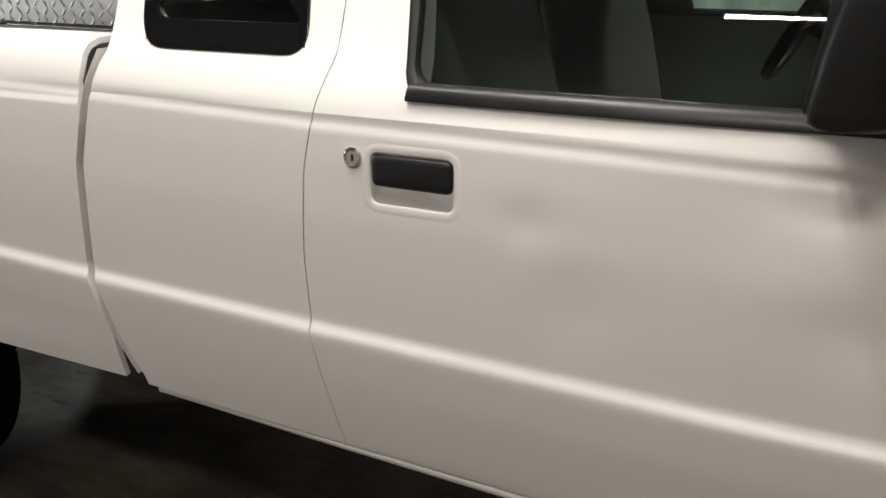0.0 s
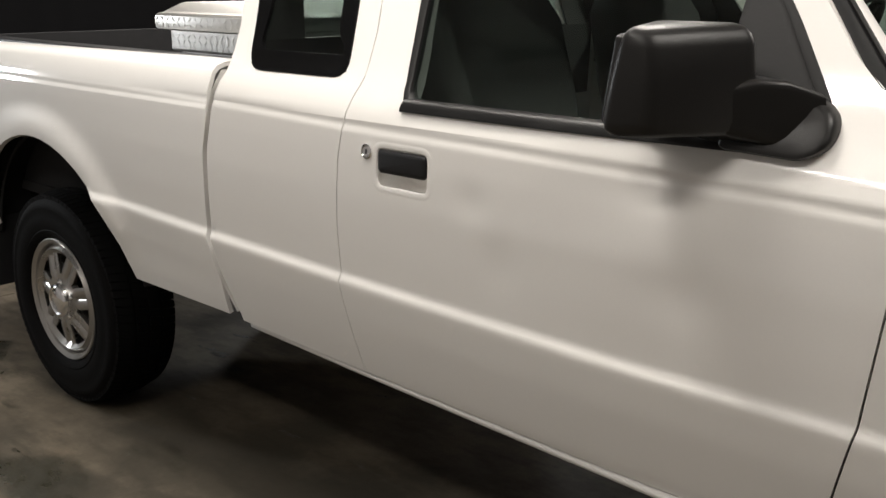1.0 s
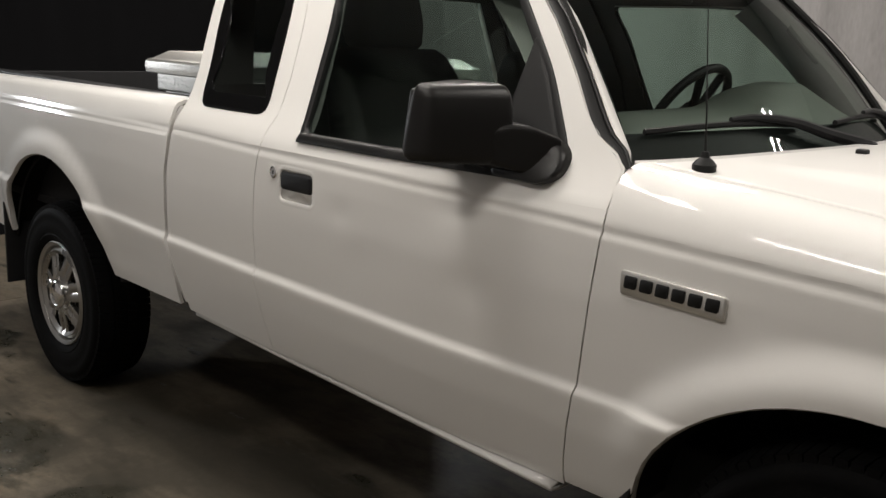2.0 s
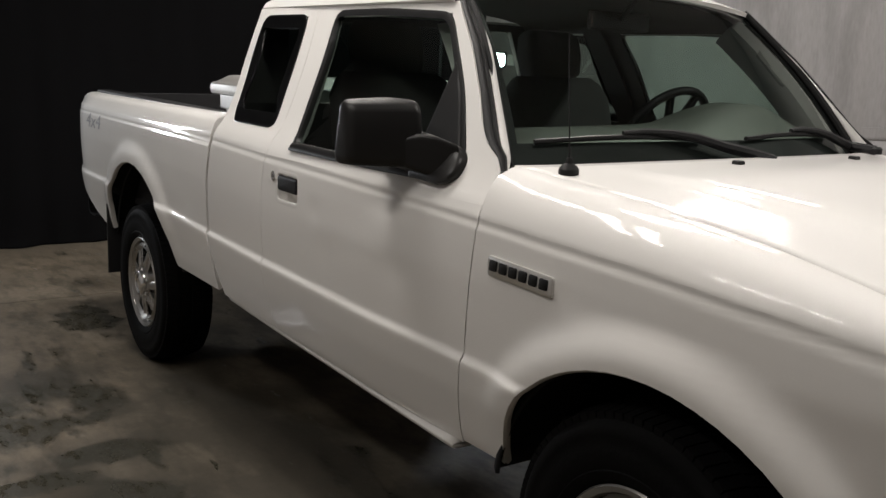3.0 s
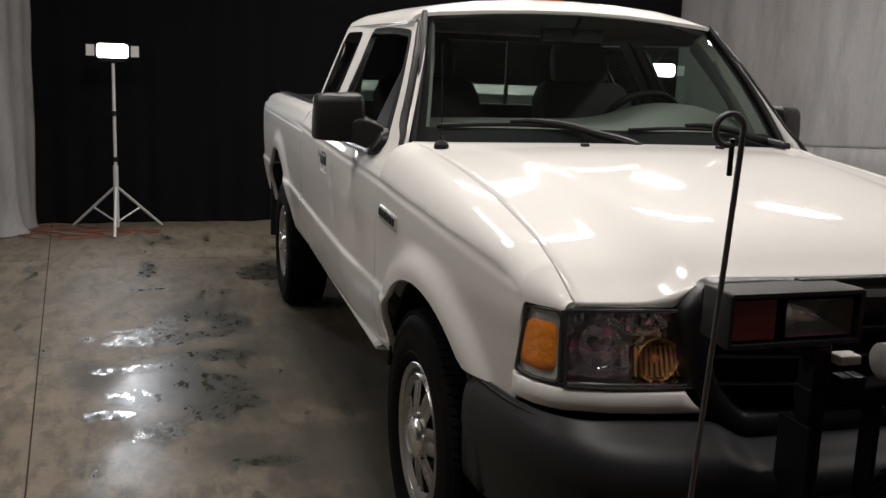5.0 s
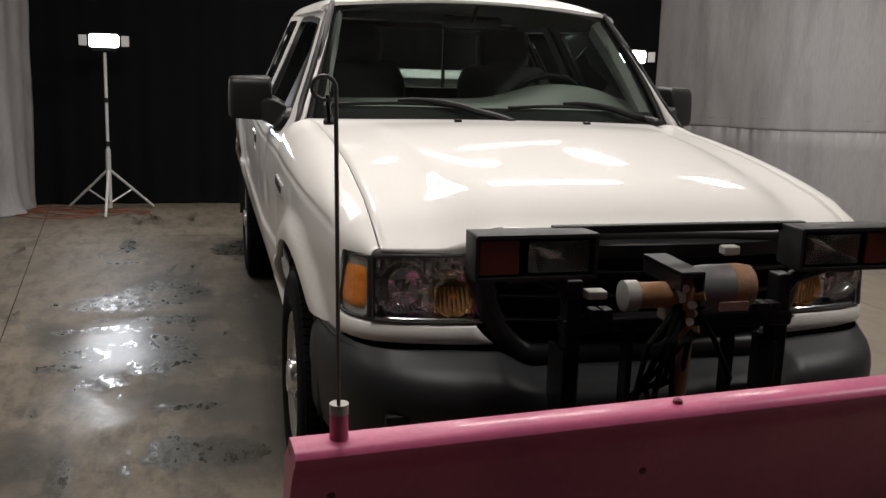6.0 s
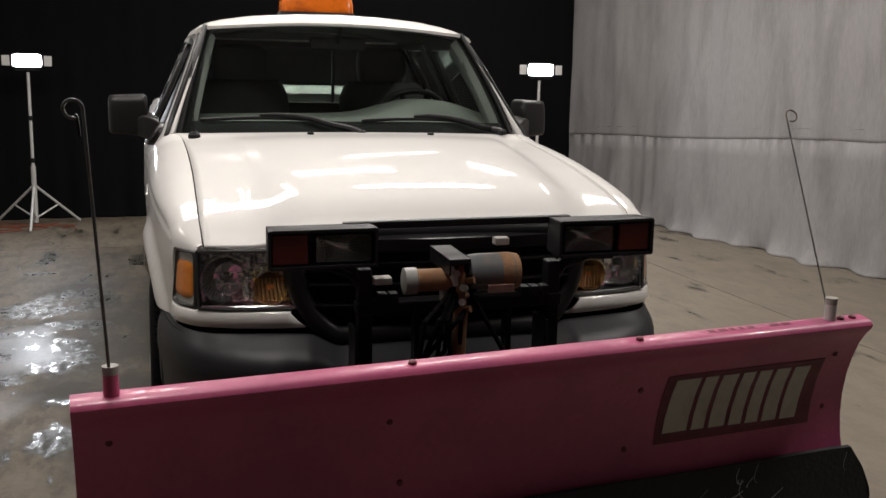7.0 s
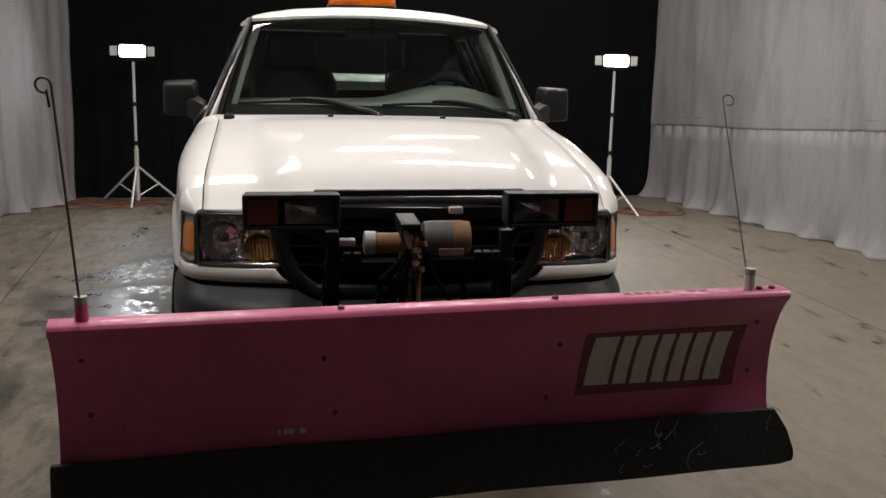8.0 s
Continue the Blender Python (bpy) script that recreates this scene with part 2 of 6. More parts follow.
def concrete():
    """Stained concrete with damp dark patches that shine."""
    m = mat("concrete", (0.30, 0.285, 0.255), 0.5)
    nt = m.node_tree
    b = nt.nodes["Principled BSDF"]
    tc = nt.nodes.new("ShaderNodeNewGeometry")

    def tex(scale, detail, lo, hi, rough=0.55, stretch=(1, 1, 1)):
        mp = nt.nodes.new("ShaderNodeMapping")
        mp.inputs["Scale"].default_value = stretch
        n = nt.nodes.new("ShaderNodeTexNoise")
        n.inputs["Scale"].default_value, n.inputs["Detail"].default_value, n.inputs["Roughness"].default_value = scale, detail, rough
        r = nt.nodes.new("ShaderNodeMapRange")
        r.inputs["From Min"].default_value, r.inputs["From Max"].default_value = lo, hi
        nt.links.new(tc.outputs["Position"], mp.inputs["Vector"])
        nt.links.new(mp.outputs["Vector"], n.inputs["Vector"])
        nt.links.new(n.outputs["Fac"], r.inputs["Value"])
        return r.outputs["Result"], n.outputs["Fac"]

    def mixc(fac, a, c, amount=1.0):
        mx = nt.nodes.new("ShaderNodeMix")
        mx.data_type = "RGBA"
        ml = nt.nodes.new("ShaderNodeMath")
        ml.operation = "MULTIPLY"
        ml.inputs[1].default_value = amount
        nt.links.new(fac, ml.inputs[0])
        nt.links.new(ml.outputs[0], mx.inputs["Factor"])
        if isinstance(a, tuple):
            mx.inputs["A"].default_value = (*a, 1)
        else:
            nt.links.new(a, mx.inputs["A"])
        mx.inputs["B"].default_value = (*c, 1)
        return mx.outputs["Result"]
    blot, blotf = tex(1.1, 6, 0.42, 0.68)
    fine, finef = tex(28, 8, 0.35, 0.7)
    _, dampf = tex(1.6, 7, 0.53, 0.60, 0.56, (0.6, 1.3, 1))
    # the wettest stretch lies along the truck's side; its extra dark also paints in shadow there
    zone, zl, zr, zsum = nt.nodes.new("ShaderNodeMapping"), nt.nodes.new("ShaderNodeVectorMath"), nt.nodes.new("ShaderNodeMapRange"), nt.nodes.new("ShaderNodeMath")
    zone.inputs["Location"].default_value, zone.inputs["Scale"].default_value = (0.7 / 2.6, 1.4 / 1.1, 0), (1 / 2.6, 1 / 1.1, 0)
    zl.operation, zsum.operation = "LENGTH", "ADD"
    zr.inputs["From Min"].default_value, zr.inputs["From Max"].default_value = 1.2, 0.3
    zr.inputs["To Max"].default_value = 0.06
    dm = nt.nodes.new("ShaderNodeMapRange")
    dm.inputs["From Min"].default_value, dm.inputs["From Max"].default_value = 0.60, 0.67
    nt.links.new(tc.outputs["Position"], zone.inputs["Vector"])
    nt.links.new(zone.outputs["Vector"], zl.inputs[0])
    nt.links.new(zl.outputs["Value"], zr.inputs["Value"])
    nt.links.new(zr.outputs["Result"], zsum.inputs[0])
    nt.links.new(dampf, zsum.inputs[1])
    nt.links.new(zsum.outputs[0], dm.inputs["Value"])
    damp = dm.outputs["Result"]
    halo, _ = tex(1.35, 8, 0.42, 0.60, 0.60, (0.6, 1.35, 1))
    brown, _ = tex(3.4, 8, 0.50, 0.68, 0.66, (0.7, 1.3, 1))
    drops, _ = tex(8, 5, 0.655, 0.70, 0.55, (0.45, 1.4, 1))
    spots, _ = tex(3.2, 5, 0.62, 0.68, 0.55, (0.5, 1.5, 1))
    speck, _ = tex(85, 4, 0.55, 0.75, 0.6)
    c = mixc(blot, (0.195, 0.163, 0.122), (0.125, 0.104, 0.076))
    c = mixc(fine, c, (0.100, 0.085, 0.064), 0.40)
    c = mixc(speck, c, (0.050, 0.044, 0.035), 0.45)
    c = mixc(halo, c, (0.120, 0.094, 0.066), 0.35)
    c = mixc(brown, c, (0.098, 0.074, 0.048), 0.55)
    mott, _ = tex(4.5, 8, 0.47, 0.60, 0.66, (0.7, 1.3, 1))
    c = mixc(mott, c, (0.070, 0.059, 0.043), 0.62)
    cloud, _ = tex(9, 6, 0.50, 0.64, 0.62, (0.5, 1.4, 1))
    c = mixc(cloud, c, (0.052, 0.044, 0.032), 0.60)
    # brightness painted in: beyond an ellipse round the truck the slab turns paler
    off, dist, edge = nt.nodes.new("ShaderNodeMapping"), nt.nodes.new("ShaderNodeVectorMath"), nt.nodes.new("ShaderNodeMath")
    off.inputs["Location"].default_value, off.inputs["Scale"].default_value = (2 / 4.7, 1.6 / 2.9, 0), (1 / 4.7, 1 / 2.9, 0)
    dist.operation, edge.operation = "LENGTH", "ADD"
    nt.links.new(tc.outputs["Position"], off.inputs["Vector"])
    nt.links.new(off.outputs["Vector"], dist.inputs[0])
    pale_zone = nt.nodes.new("ShaderNodeMapRange")
    pale_zone.inputs["From Min"].default_value, pale_zone.inputs["From Max"].default_value = 1.25, 1.65
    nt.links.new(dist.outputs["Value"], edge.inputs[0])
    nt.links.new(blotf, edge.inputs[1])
    nt.links.new(edge.outputs[0], pale_zone.inputs["Value"])
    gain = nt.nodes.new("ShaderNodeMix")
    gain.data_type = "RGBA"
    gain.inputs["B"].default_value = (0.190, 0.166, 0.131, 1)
    part_pale = nt.nodes.new("ShaderNodeMath")
    part_pale.operation = "MULTIPLY"
    part_pale.inputs[1].default_value = 0.58
    nt.links.new(pale_zone.outputs["Result"], part_pale.inputs[0])
    nt.links.new(part_pale.outputs[0], gain.inputs["Factor"])
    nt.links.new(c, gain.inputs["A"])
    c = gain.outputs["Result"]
    wet = nt.nodes.new("ShaderNodeMath")
    wet.operation = "MAXIMUM"
    nt.links.new(damp, wet.inputs[0])
    nt.links.new(drops, wet.inputs[1])
    wet2 = nt.nodes.new("ShaderNodeMath")
    wet2.operation = "MAXIMUM"
    nt.links.new(wet.outputs[0], wet2.inputs[0])
    nt.links.new(spots, wet2.inputs[1])
    # where meltwater dripped and dried: ragged patches of their own shape, and paler tidemarks, two of them painted
    # shade under the truck
    ragged, raggedf = tex(4.6, 7, 0, 1, 0.60)
    slow, slowf = tex(2.2, 5, 0, 1, 0.6)

    def patches(spots_at, noise, lo, hi):
        best = None
        for px, py, rx, ry in spots_at:
            mp, ln = nt.nodes.new("ShaderNodeMapping"), nt.nodes.new("ShaderNodeVectorMath")
            mp.inputs["Location"].default_value, mp.inputs["Scale"].default_value = (-px / rx, -py / ry, 0), (1 / rx, 1 / ry, 0)
            ln.operation = "LENGTH"
            nt.links.new(tc.outputs["Position"], mp.inputs["Vector"])
            nt.links.new(mp.outputs["Vector"], ln.inputs[0])
            if best is None:
                best = ln.outputs["Value"]
                continue
            least = nt.nodes.new("ShaderNodeMath")
            least.operation = "MINIMUM"
            nt.links.new(best, least.inputs[0])
            nt.links.new(ln.outputs["Value"], least.inputs[1])
            best = least.outputs[0]
        warp = nt.nodes.new("ShaderNodeMath")
        warp.operation = "MULTIPLY_ADD"
        warp.inputs[1].default_value = 3.4
        nt.links.new(noise, warp.inputs[0])
        nt.links.new(best, warp.inputs[2])
        rng = nt.nodes.new("ShaderNodeMapRange")
        rng.inputs["From Min"].default_value, rng.inputs["From Max"].default_value = hi, lo
        nt.links.new(warp.outputs[0], rng.inputs["Value"])
        return rng.outputs["Result"]
    tide_shade = patches(TIDES_AND_SHADE, slowf, 2.2, 3.1)
    c = mixc(tide_shade, c, (0.038, 0.0335, 0.025), 0.85)
    puddle = patches(PUDDLES, raggedf, 2.62, 2.98)
    wet3 = nt.nodes.new("ShaderNodeMath")
    wet3.operation = "MAXIMUM"
    nt.links.new(wet2.outputs[0], wet3.inputs[0])
    nt.links.new(puddle, wet3.inputs[1])
    wet2 = wet3
    c = mixc(wet2.outputs[0], c, (0.030, 0.0285, 0.020), 0.86)
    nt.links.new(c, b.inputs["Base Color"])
    ripple, _ = tex(14, 6, 0.40, 0.62, 0.65, (0.7, 1.3, 1))
    film_of_water = nt.nodes.new("ShaderNodeMath")
    film_of_water.operation = "MULTIPLY"
    nt.links.new(ripple, film_of_water.inputs[0])
    nt.links.new(wet2.outputs[0], film_of_water.inputs[1])
    # a thin film of water between the puddles
    thin = patches(FILMS, slowf, 2.1, 3.0)
    thin_film, sheen = nt.nodes.new("ShaderNodeMath"), nt.nodes.new("ShaderNodeMath")
    thin_film.operation, sheen.operation = "MULTIPLY", "MAXIMUM"
    thin_film.inputs[1].default_value = 0.55
    nt.links.new(thin, thin_film.inputs[0])
    nt.links.new(film_of_water.outputs[0], sheen.inputs[0])
    nt.links.new(thin_film.outputs[0], sheen.inputs[1])
    ro, sp = nt.nodes.new("ShaderNodeMapRange"), nt.nodes.new("ShaderNodeMapRange")
    ro.inputs["To Min"].default_value, ro.inputs["To Max"].default_value = 0.60, 0.16
    sp.inputs["To Min"].default_value, sp.inputs["To Max"].default_value = 0.28, 0.5
    nt.links.new(sheen.outputs[0], ro.inputs["Value"])
    nt.links.new(sheen.outputs[0], sp.inputs["Value"])
    nt.links.new(sp.outputs["Result"], b.inputs["Specular IOR Level"])
    nt.links.new(ro.outputs["Result"], b.inputs["Roughness"])
    bn = nt.nodes.new("ShaderNodeBump")
    bn.inputs["Strength"].default_value, bn.inputs["Distance"].default_value = 0.2, 0.006
    nt.links.new(finef, bn.inputs["Height"])
    nt.links.new(bn.outputs["Normal"], b.inputs["Normal"])
    return m


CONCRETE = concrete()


# ---- mesh helpers ----
def mesh(name, verts, faces, material, parent=None, smooth=True, label="", thick=0.0, bevel=0.0, seg=2, angle=None, split=True):
    me = bpy.data.meshes.new(name)
    me.from_pydata([tuple(v) for v in verts], [], faces)
    me.update()
    if smooth:
        me.polygons.foreach_set("use_smooth", [True] * len(me.polygons))
        if angle:
            me.set_sharp_from_angle(angle=radians(angle))
    me.materials.append(material)
    ob = new(name, me)
    if thick:
        so = ob.modifiers.new("solid", "SOLIDIFY")
        so.thickness, so.offset = thick, -1
        if smooth and split:
            ob.modifiers.new("split", "EDGE_SPLIT").split_angle = radians(split if split > 1 else 42)
    if bevel:
        bv = ob.modifiers.new("bevel", "BEVEL")
        bv.width, bv.segments, bv.limit_method, bv.angle_limit = bevel, seg, "ANGLE", radians(35)
        bv.harden_normals = smooth
    if parent is not None:
        ob.parent = parent
    if label:
        ob["label"] = label
    return ob


def grid_faces(n, m, cu=False, cv=False, flip=False, skip=None):
    out = []
    for i in range(n if cu else n - 1):
        for j in range(m if cv else m - 1):
            if skip and skip(i, j):
                continue
            a, b, c, d = i * m + j, i * m + (j + 1) % m, ((i + 1) % n) * m + (j + 1) % m, ((i + 1) % n) * m + j
            out.append((d, c, b, a) if flip else (a, b, c, d))
    return out


def sheet(name, rows, material, parent=None, flip=False, skip=None, cu=False, cv=False, **k):
    n, m = len(rows), len(rows[0])
    return mesh(name, [p for r in rows for p in r], grid_faces(n, m, cu, cv, flip, skip), material, parent, **k)


def thing(name, label, category, at=(0, 0, 0), group=""):
    ob = new(name)
    ob.location = at
    ob.empty_display_size = 0.1
    return tagged(ob, label, category, group)


def box_v(x0, x1, y0, y1, z0, z1):
    v = [(x, y, z) for x in (x0, x1) for y in (y0, y1) for z in (z0, z1)]
    f = [(0, 1, 3, 2), (4, 6, 7, 5), (0, 4, 5, 1), (2, 3, 7, 6), (0, 2, 6, 4), (1, 5, 7, 3)]
    return v, f


def box(name, x0, x1, y0, y1, z0, z1, material, parent=None, bevel=0.004, label="", seg=2):
    v, f = box_v(x0, x1, y0, y1, z0, z1)
    return mesh(name, v, f, material, parent, True, label, bevel=bevel, seg=seg, angle=35)


def rings(name, loops, material, parent=None, cap=True, flip=False, **k):
    """Closed loops of points, skinned one to the next."""
    n, m = len(loops), len(loops[0])
    f = grid_faces(n, m, cv=True, flip=flip)
    if cap:
        f += [tuple(range(m)) if flip else tuple(reversed(range(m))), tuple((n - 1) * m + i for i in (reversed(range(m)) if flip else range(m)))]
    return mesh(name, [p for r in loops for p in r], f, material, parent, **k)


def tube(name, pts, r, material, parent=None, n=10, cap=True, label=""):
    """A round bar along points; r one radius or one for each point."""
    pts = [Vector(p) for p in pts]
    rs = r if isinstance(r, (list, tuple)) else [r] * len(pts)
    loops, ref = [], None
    for i, p in enumerate(pts):
        d = (pts[min(i + 1, len(pts) - 1)] - pts[max(i - 1, 0)]).normalized()
        if ref is None:
            ref = d.orthogonal().normalized()
        ref = (ref - d * ref.dot(d)).normalized()
        o = d.cross(ref)
        loops.append([p + rs[i] * (math.cos(a) * ref + math.sin(a) * o) for a in (2 * math.pi * q / n for q in range(n))])
    return rings(name, loops, material, parent, cap, label=label, angle=40)


def lathe(name, prof, axis_at, material, parent=None, n=48, axis="y", sign=1, label="", angle=35):
    """Turn (radius, offset) points about an axis parallel to y (offset along sign*y) or x or z."""
    cx, cy, cz = axis_at
    rows = []
    for r, o in prof:
        row = []
        for i in range(n):
            a = 2 * math.pi * i / n
            c, s = r * math.cos(a), r * math.sin(a)
            row.append((cx + c, cy + sign * o, cz + s) if axis == "y" else (cx + sign * o, cy + c, cz + s) if axis == "x" else (cx + c, cy + s, cz + sign * o))
        rows.append(row)
    flip = (sign > 0) if axis == "y" else (sign < 0)
    return sheet(name, rows, material, parent, flip=flip, cv=True, label=label, angle=angle)


def ip(x, xs, ys):
    return float(np.interp(x, xs, ys))


def sm(a, b, x):
    t = min(max((x - a) / (b - a), 0.0), 1.0)
    return t * t * (3 - 2 * t)


def rounded(pts, r, n=5):
    """Round the corners of a closed 2D polygon."""
    out = []
    for i, p in enumerate(pts):
        p = Vector(p)
        a, b = Vector(pts[i - 1]), Vector(pts[(i + 1) % len(pts)])
        rr = min(r, (a - p).length * 0.45, (b - p).length * 0.45)
        s, e = p + (a - p).normalized() * rr, p + (b - p).normalized() * rr
        for q in range(n + 1):
            t = q / n
            out.append(tuple((1 - t) ** 2 * s + 2 * t * (1 - t) * p + t * t * e))
    return out


def inset(loop, d):
    """Move a closed counter-clockwise 2D loop inwards by d."""
    out, n = [], len(loop)
    for i in range(n):
        a, p, b = Vector(loop[i - 1]), Vector(loop[i]), Vector(loop[(i + 1) % n])
        t = (b - a).normalized()
        out.append(tuple(p + Vector((-t.y, t.x)) * d))
    return out


# ---- the hall ----
def slab(name, poly, z0, z1, material, parent=None):
    n = len(poly)
    v = [(x, y, z) for z in (z0, z1) for x, y in poly]
    f = [tuple(reversed(range(n))), tuple(range(n, 2 * n))] + [(i, (i + 1) % n, n + (i + 1) % n, n + i) for i in range(n)]
    return mesh(name, v, f, material, parent, smooth=False)


def joint_y(x):
    return -2.07 + 0.088 * (x + 1.8)


floor = tagged(new("floor"), "stained damp grey concrete floor with sawn joints", "floor", kind="structure")
X0, X1, XJ, XK = -6.9, 9.0, -4.6, 1.9
slab("floor_base", [(X0, -6), (X1, -6), (X1, 7), (X0, 7)], -0.10, -0.0015, JOINT, floor)
G = 0.003
cuts = [X0, XJ, XK, 5.6, X1]
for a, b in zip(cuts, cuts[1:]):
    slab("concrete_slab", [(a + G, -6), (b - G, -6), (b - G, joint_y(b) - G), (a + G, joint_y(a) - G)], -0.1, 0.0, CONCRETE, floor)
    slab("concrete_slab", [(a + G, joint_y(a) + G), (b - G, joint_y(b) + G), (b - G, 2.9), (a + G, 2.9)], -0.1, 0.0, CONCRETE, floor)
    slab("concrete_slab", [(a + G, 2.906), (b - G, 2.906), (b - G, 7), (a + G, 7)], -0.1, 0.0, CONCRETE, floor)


def curtain(name, p0, p1, top, material, label, seed, amp=0.04, seam=None, n=260, inward=(0, 1), foot=0.10):
    """A hanging cloth from p0 to p1 with folds, a stitched seam and a foot that lies loosely on the floor."""
    rnd = random.Random(seed)
    a, b = Vector(p0), Vector(p1)
    d = (b - a)
    length = d.length
    d.normalize()
    nrm = Vector(inward)
    waves = [(rnd.uniform(0.25, 0.9), rnd.uniform(0, 6.28), rnd.uniform(0.4, 1)) for _ in range(4)] + [(rnd.uniform(0.16, 0.34), rnd.uniform(0, 6.28), rnd.uniform(0.10, 0.2)) for _ in range(4)]
    zs = [0.004, 0.02, 0.05, 0.09, 0.15, 0.24, 0.4, 0.6, 0.85, 1.1]
    if seam:
        zs += [seam - 0.03, seam - 0.012, seam, seam + 0.004, seam + 0.03]
    zs += [z for z in np.linspace((seam or 1.2) + 0.12, top, 24)]
    rows = []
    for z in zs:
        row = []
        for i in range(n):
            u = length * i / (n - 1)
            f = sum(h * math.sin(6.28318 * u / w + ph + 0.25 * math.sin(1.7 * z + ph)) for w, ph, h in waves) / 2.2
            k = amp * (0.30 + 0.9 * math.exp(-z / 0.8))
            off = f * k
            off += 0.006 * math.sin(u * 9.0 + 2.2 * math.sin(2.1 * z + u)) * math.sin(3.7 * z + 1.3 * u + seed) + 0.003 * math.sin(u * 31 + 3 * math.sin(4 * z)) * math.sin(5 * z + u * 2)
            off += foot * math.exp(-z / 0.07) * (0.6 + 0.4 * math.sin(u * 5.1 + seed) + 0.5 * math.sin(u * 13.7))
            if seam and z > seam:
                off += 0.009
            if seam and abs(z - seam) < 0.05:
                zz = z + 0.008 * math.sin(u * 2.3)
            else:
                zz = z
            if seam:
                zz += (0.047 * u - 0.195) * sm(0.05, 0.8, z) * (1 - sm(1.5, 3.2, z))
            p = a + d * u + nrm * (0.02 + off)
            row.append((p.x, p.y, max(zz, 0.004)))
        rows.append(row)
    ob = sheet(name, rows, material, None, thick=0.004, split=False)
    return tagged(ob, label, "curtain", kind="structure")


curtain("curtain_back", (-6.26, -3.2), (-6.64, 4.4), CEIL, BLACKCLOTH, "matt black cloth backdrop hanging to the floor", 3, 0.03, None, 300, (1, 0), 0.03)
curtain("curtain_left", (-6.25, -2.58), (2.6, -5.33), CEIL, CURTAIN, "light grey cloth curtain with soft folds", 5, 0.035, None, 300, (0.35, 0.93))
curtain("curtain_right", (-6.62, 3.70), (3.4, 5.25), CEIL, CURTAIN, "grey cloth curtain with a stitched seam and crumpled foot", 8, 0.03, 1.0, 420, (0.2, -0.97))
# walls out of view, added to close the hall; their grey sets the bounce
for nm, x0, x1, y0, y1 in (("wall_back", -7.1, -6.92, -6.2, 7.2), ("wall_front", 9.0, 9.18, -6.2, 7.2), ("wall_left", -6.92, 9.0, -6.2, -6.02), ("wall_right", -6.92, 9.0, 7.02, 7.2)):
    tagged(box(nm, x0, x1, y0, y1, -0.1, CEIL + 0.1, PLASTER, None, 0), "plain grey wall out of view, added to close the hall", "wall", kind="structure")
tagged(box("ceiling", -7.1, 9.2, -6.2, 7.2, CEIL + 0.1, CEIL + 0.25, CEILM, None, 0), "dark hall ceiling", "ceiling", kind="structure")
for bx, by, bl, bw, kind in BATTENS:
    t = thing("ceiling_light", "white batten ceiling light, two of the set added as fill", "light", (bx, by, CEIL), "ceiling battens")
    hx, hy = (0.20, bl / 2 + 0.03) if kind else (bl / 2 + 0.03, 0.16)
    box("housing", -hx, hx, -hy, hy, -0.10, 0.10, WHITEBIT, t, 0.01)

# ---- pickup truck ----
truck = thing("pickup_truck", "white extended-cab pickup truck, slightly dented and dirty", "truck")
# the body stands a little nose-down on its springs
STANCE = Matrix.Translation((-0.036, 0, -0.046)) @ Matrix.Rotation(radians(1.106), 4, "Y")
truck.matrix_world = STANCE
SIDES = ((-1, False), (1, True))
PZ = [0.44, 0.48, 0.52, 0.58, 0.66, 0.728, 0.740, 0.748, 0.760, 0.768, 0.85, 0.95, 1.04, 1.090, 1.104, 1.118, 1.15, 1.19, 1.21]
PY = [0.775, 0.808, 0.826, 0.842, 0.860, 0.8712, 0.8724, 0.8716, 0.8645, 0.8630, 0.868, 0.872, 0.871, 0.8690, 0.8645, 0.8652, 0.853, 0.826, 0.812]
ARCH_F, ARCH_R = (0.03, 0.42, 0.477, 0.445), (-3.15, 0.45, 0.488, 0.475)


def arch_dist(x, z, arch):
    cx, cz, rx, rz = arch
    k = math.hypot((x - cx) / rx, (z - cz) / rz)
    return (k - 1) * (rx + rz) / 2


def crease_z(x):
    return ip(x, [-2.6, -2.15, -1.7, -1.2, -0.9, -0.53, -0.25, 0.0, 0.15, 0.3, 0.43, 0.55, 0.6], [1.130, 1.119, 1.107, 1.100, 1.092, 1.077, 1.067, 1.058, 1.046, 1.034, 1.020, 1.006, 1.000])


def belt_dz(x):
    return ip(x, [-2.8, -2.2, -1.7, -0.56, 0.0], [0.029, 0.010, -0.001, -0.017, -0.018])


